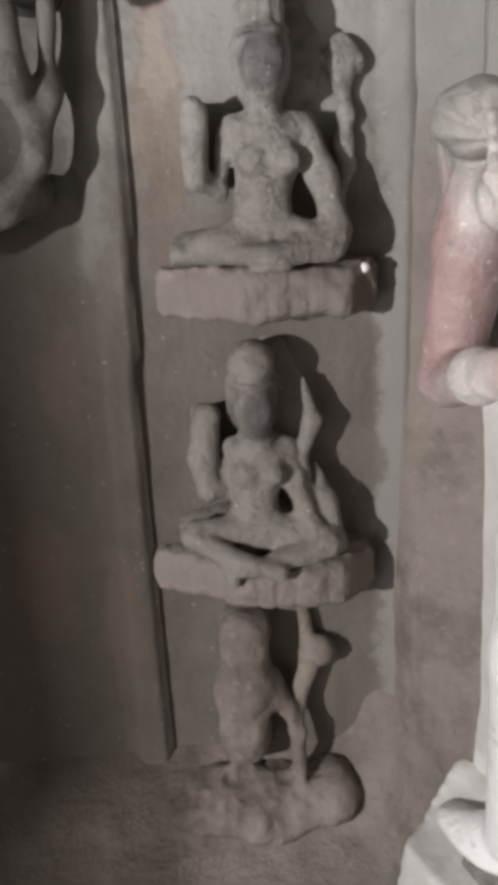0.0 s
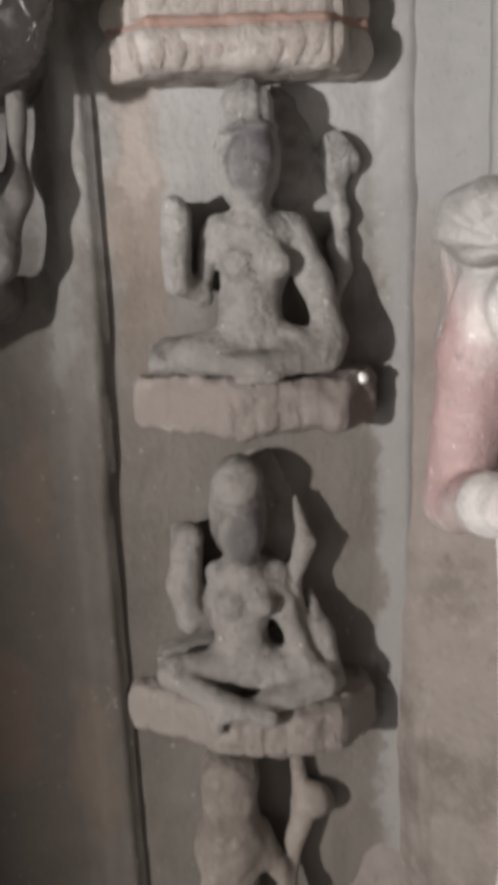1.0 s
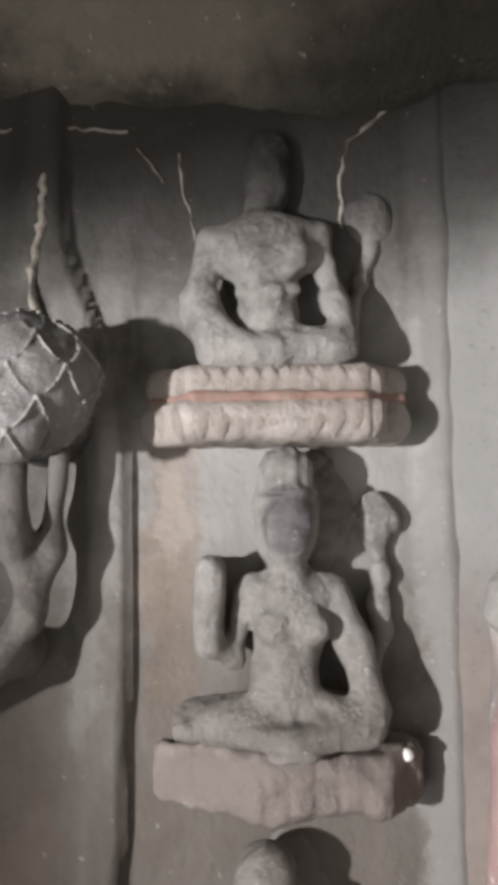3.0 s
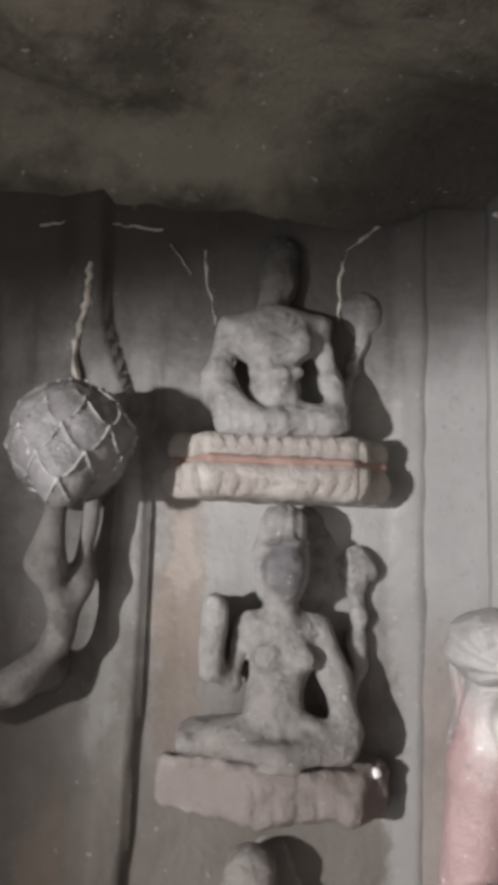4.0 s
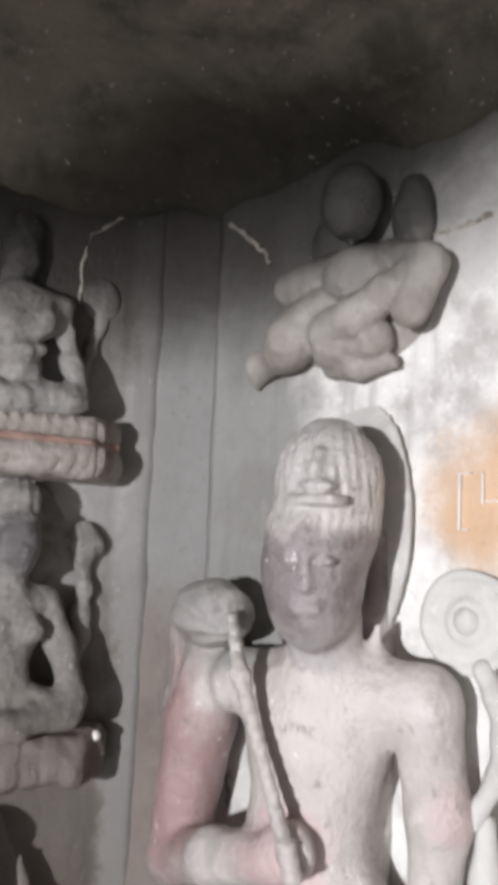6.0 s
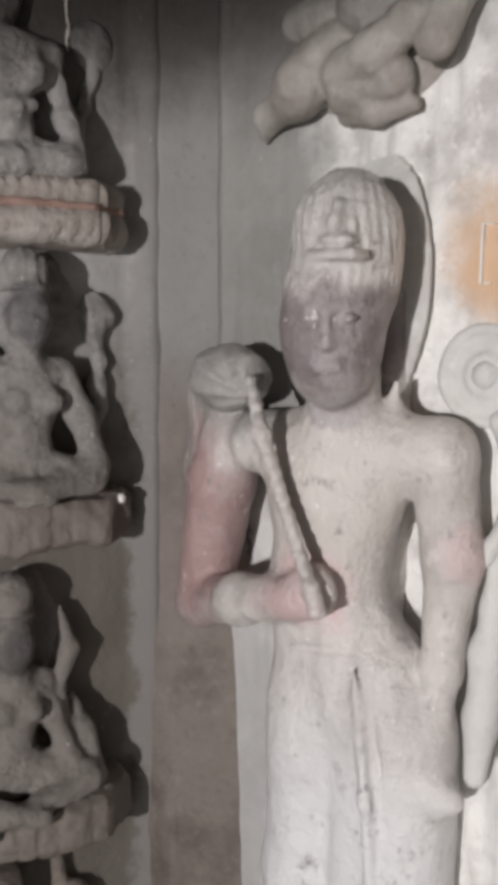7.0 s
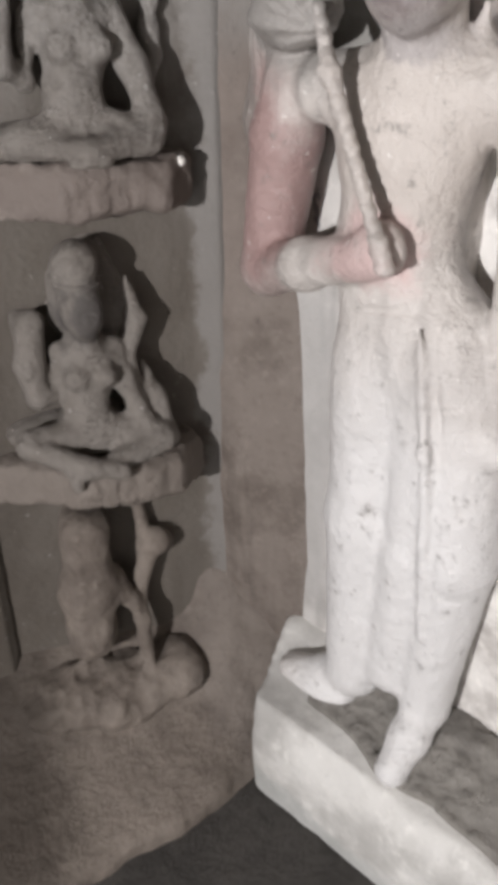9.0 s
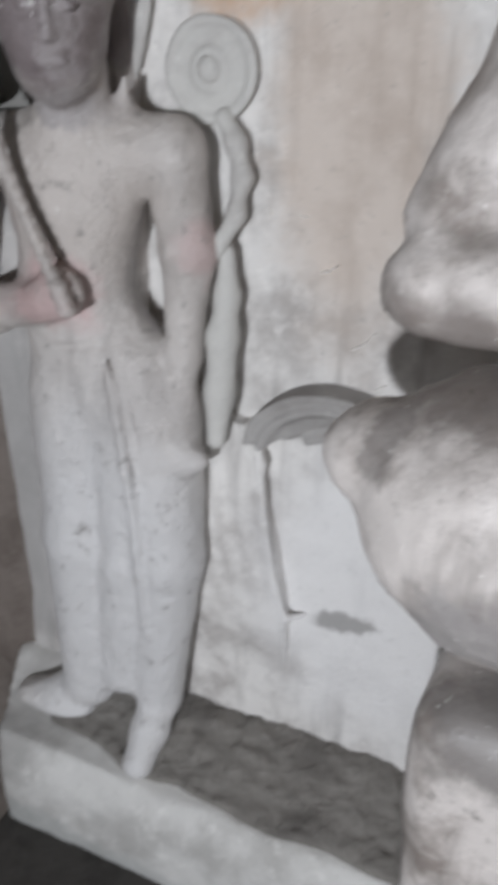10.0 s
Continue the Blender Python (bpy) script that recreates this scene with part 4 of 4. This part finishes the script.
# ---- flying figure above the standing statue ----
def flyer(p):
    d = ball(p, (0.470, -0.075, 2.282), (0.052, 0.055, 0.068))
    d = blend(d, ball(p, (0.478, -0.060, 2.160), (0.064, 0.045, 0.052)), 0.012)
    d = blend(d, ball(p, (0.345, -0.035, 2.168), (0.062, 0.040, 0.038)), 0.012)
    d = blend(d, chain(p, [(0.425, -0.045, 2.190), (0.350, -0.045, 2.175)], [0.028, 0.026]), 0.012)
    d = blend(d, chain(p, [(0.400, -0.040, 2.115), (0.335, -0.055, 2.066)], [0.042, 0.050]), 0.010)
    d = blend(d, chain(p, [(0.320, -0.050, 2.050), (0.248, -0.030, 2.035), (0.216, -0.008, 1.995)], [0.038, 0.024, 0.008]), 0.012)
    d = blend(d, chain(p, [(0.415, -0.060, 2.070), (0.490, -0.078, 2.082), (0.550, -0.080, 2.115), (0.585, -0.070, 2.15)], [0.036, 0.032, 0.026, 0.018]), 0.006)
    d = blend(d, chain(p, [(0.420, -0.040, 2.045), (0.505, -0.050, 2.050)], [0.040, 0.034]), 0.006)
    d = blend(d, chain(p, [(0.405, -0.025, 2.010), (0.470, -0.035, 2.008), (0.530, -0.030, 2.010)], [0.016, 0.021, 0.014]), 0.006)
    d = blend(d, chain(p, [(0.530, -0.045, 2.190), (0.612, -0.060, 2.155), (0.588, -0.075, 2.080)], [0.024, 0.028, 0.030]), 0.008)
    d = blend(d, ball(p, (0.556, -0.012, 2.262), (0.040, 0.028, 0.070)), 0.01)
    d = blend(d, ball(p, (0.395, -0.008, 2.250), (0.052, 0.025, 0.060)), 0.02)
    d = blend(d, ball(p, (0.44, 0.005, 2.12), (0.15, 0.030, 0.11)), 0.02)
    return d + relief(p, 0.9)


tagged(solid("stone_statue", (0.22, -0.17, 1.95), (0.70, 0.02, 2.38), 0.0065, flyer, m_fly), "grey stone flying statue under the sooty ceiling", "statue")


# ---- large seated statue and its throne ----
def seated_large(p):
    d = chain(p, [(1.092, -0.46, 1.255), (1.23, -0.45, 1.212), (1.80, -0.36, 1.17)], [0.062, 0.155, 0.27], 0.03)
    d = blend(d, ball(p, (1.95, -0.28, 1.22), (0.42, 0.28, 0.20)), 0.05)
    d = blend(d, chain(p, [(1.40, -0.24, 2.05), (1.150, -0.46, 1.510)], [0.12, 0.056]), 0.02)
    d = blend(d, chain(p, [(1.135, -0.50, 1.455), (1.50, -0.56, 1.475)], [0.050, 0.058]), 0.004)
    d = blend(d, ball(p, (1.95, -0.22, 1.70), (0.48, 0.22, 0.45)), 0.08)
    return d + relief(p, 1.2) + 0.006 * wobble(p, 6.0)


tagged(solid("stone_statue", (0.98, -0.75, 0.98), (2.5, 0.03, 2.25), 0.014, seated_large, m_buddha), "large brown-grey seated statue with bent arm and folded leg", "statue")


def throne_field(p):
    d = slab(p, (2.08, -0.30, 0.5), (0.62, 0.36, 0.53), 0.05)
    d = blend(d, slab(p, (1.46, -0.20, 0.42), (0.30, 0.22, 0.45), 0.06), 0.03)
    d = carve(d, limb(p, (1.185, -0.43, 0.70), (1.42, -0.43, 0.92), 0.010, 0.008), 0.008)
    d = carve(d, limb(p, (1.46, -0.66, 0.86), (2.8, -0.70, 0.88), 0.02, 0.02), 0.02)
    return d + 0.010 * wobble(p, 6.0) + 0.005 * wobble(p, 22.0)


throne = holder("throne", pose(0, 0, 0), "worn grey stone throne block under the seated statue", "throne")
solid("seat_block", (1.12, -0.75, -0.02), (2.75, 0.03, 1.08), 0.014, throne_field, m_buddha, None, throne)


# ---- pale veins, drips and small marks ----
def vein(points, radius, matrix, label, name="stone_vein", material=m_vein, category="vein", group="pale veins in the soot"):
    pts, rng = [], random.Random(len(points) * 7)
    for (x0, z0), (x1, z1) in zip(points, points[1:]):
        n = max(2, int(math.hypot(x1 - x0, z1 - z0) / 0.012))
        for i in range(n):
            t = i / n
            pts.append((x0 + (x1 - x0) * t + rng.uniform(-1, 1) * 0.004, z0 + (z1 - z0) * t + rng.uniform(-1, 1) * 0.004))
    verts, faces = [], []
    for i, (x, z) in enumerate(pts):
        a, b = pts[max(0, i - 1)], pts[min(len(pts) - 1, i + 1)]
        dx, dz = b[0] - a[0], b[1] - a[1]
        ln = math.hypot(dx, dz) or 1
        nx, nz = -dz / ln, dx / ln
        r = radius * rng.uniform(0.3, 1.15)
        for k in range(5):
            w = math.pi * k / 4
            verts.append((x + nx * r * math.cos(w), 0.012 - (0.012 + 0.004 + r * 0.8) * math.sin(w), z + nz * r * math.cos(w)))
        if i:
            o = (i - 1) * 5
            faces += [[o + k, o + k + 1, o + k + 6, o + k + 5] for k in range(4)]
    return tagged(put(name, verts, faces, material, matrix), label, category, group)


vein([(-0.219, 2.17), (-0.218, 2.24), (-0.208, 2.31), (-0.12, 2.377), (-0.043, 2.407), (0.005, 2.418)], 0.0055, PANEL, "pale crusted vein running up the sooty panel")
vein([(-0.115, 2.378), (-0.075, 2.398), (-0.035, 2.410)], 0.0055, PANEL @ pose(0, -0.026, 0), "pale crusted vein running to the sooty corner")
vein([(-0.455, 2.15), (-0.462, 2.19), (-0.472, 2.23), (-0.485, 2.31)], 0.0045, PANEL, "thin pale vein above the broken figure")
vein([(-0.70, 1.98), (-0.715, 2.08), (-0.695, 2.20), (-0.70, 2.26)], 0.010, PANEL @ pose(0, -0.03, 0), "pale drip above the carved bud")
vein([(-0.505, 2.245), (-0.53, 2.28), (-0.555, 2.32)], 0.0022, PANEL, "thin branching vein above the broken figure")
vein([(-0.80, 2.335), (-0.70, 2.345), (-0.61, 2.338), (-0.55, 2.332)], 0.0025, PANEL, "faint pale vein under the ceiling")
vein([(0.13, 2.345), (0.19, 2.30), (0.247, 2.235)], 0.007, None, "grey vein beside the flying figure")
vein([(0.56, 2.215), (0.61, 2.228), (0.70, 2.235)], 0.008, None, "white crusted vein beside the flying figure")
for path, thick in (([(0.762, 1.405), (0.761, 1.375)], 0.004), ([(0.815, 1.398), (0.840, 1.392)], 0.003), ([(0.857, 1.312), (0.872, 1.318), (0.884, 1.334)], 0.004),
                    ([(0.918, 1.190), (0.945, 1.212), (0.955, 1.240)], 0.0035), ([(0.965, 1.128), (0.990, 1.140)], 0.004)):
    vein(path, thick, None, "white lime drip on the back wall", "lime_drip", m_white, "drip", "white lime drips")
# a bright white spot at the ledge's end, modelled as a small blob
tagged(solid("white_blob", (-0.175, -0.115, 1.33), (-0.125, -0.055, 1.38), 0.003, lambda p: ball(p, (-0.152, -0.082, 1.351), (0.012, 0.012, 0.010)) + 0.002 * wobble(p, 60.0), m_white, PANEL),
       "small white blob on the reddish ledge", "drop")


def bars():
    e = holder("painted_mark", pose(0, 0, 0), "white painted strokes on the orange wall patch", "painted mark")
    for x, z, w, h in ((0.640, 1.785, 0.004, 0.09), (0.650, 1.828, 0.018, 0.004), (0.650, 1.742, 0.014, 0.004), (0.678, 1.805, 0.004, 0.05), (0.706, 1.790, 0.004, 0.08), (0.692, 1.785, 0.026, 0.004)):
        solid("stroke", (x - w, -0.026, z - h), (x + w, 0.004, z + h), 0.003, lambda p: slab(p, (x, 0, z), (w / 2 + 0.001, 0.010, h / 2), 0.002), m_white, None, e)


bars()
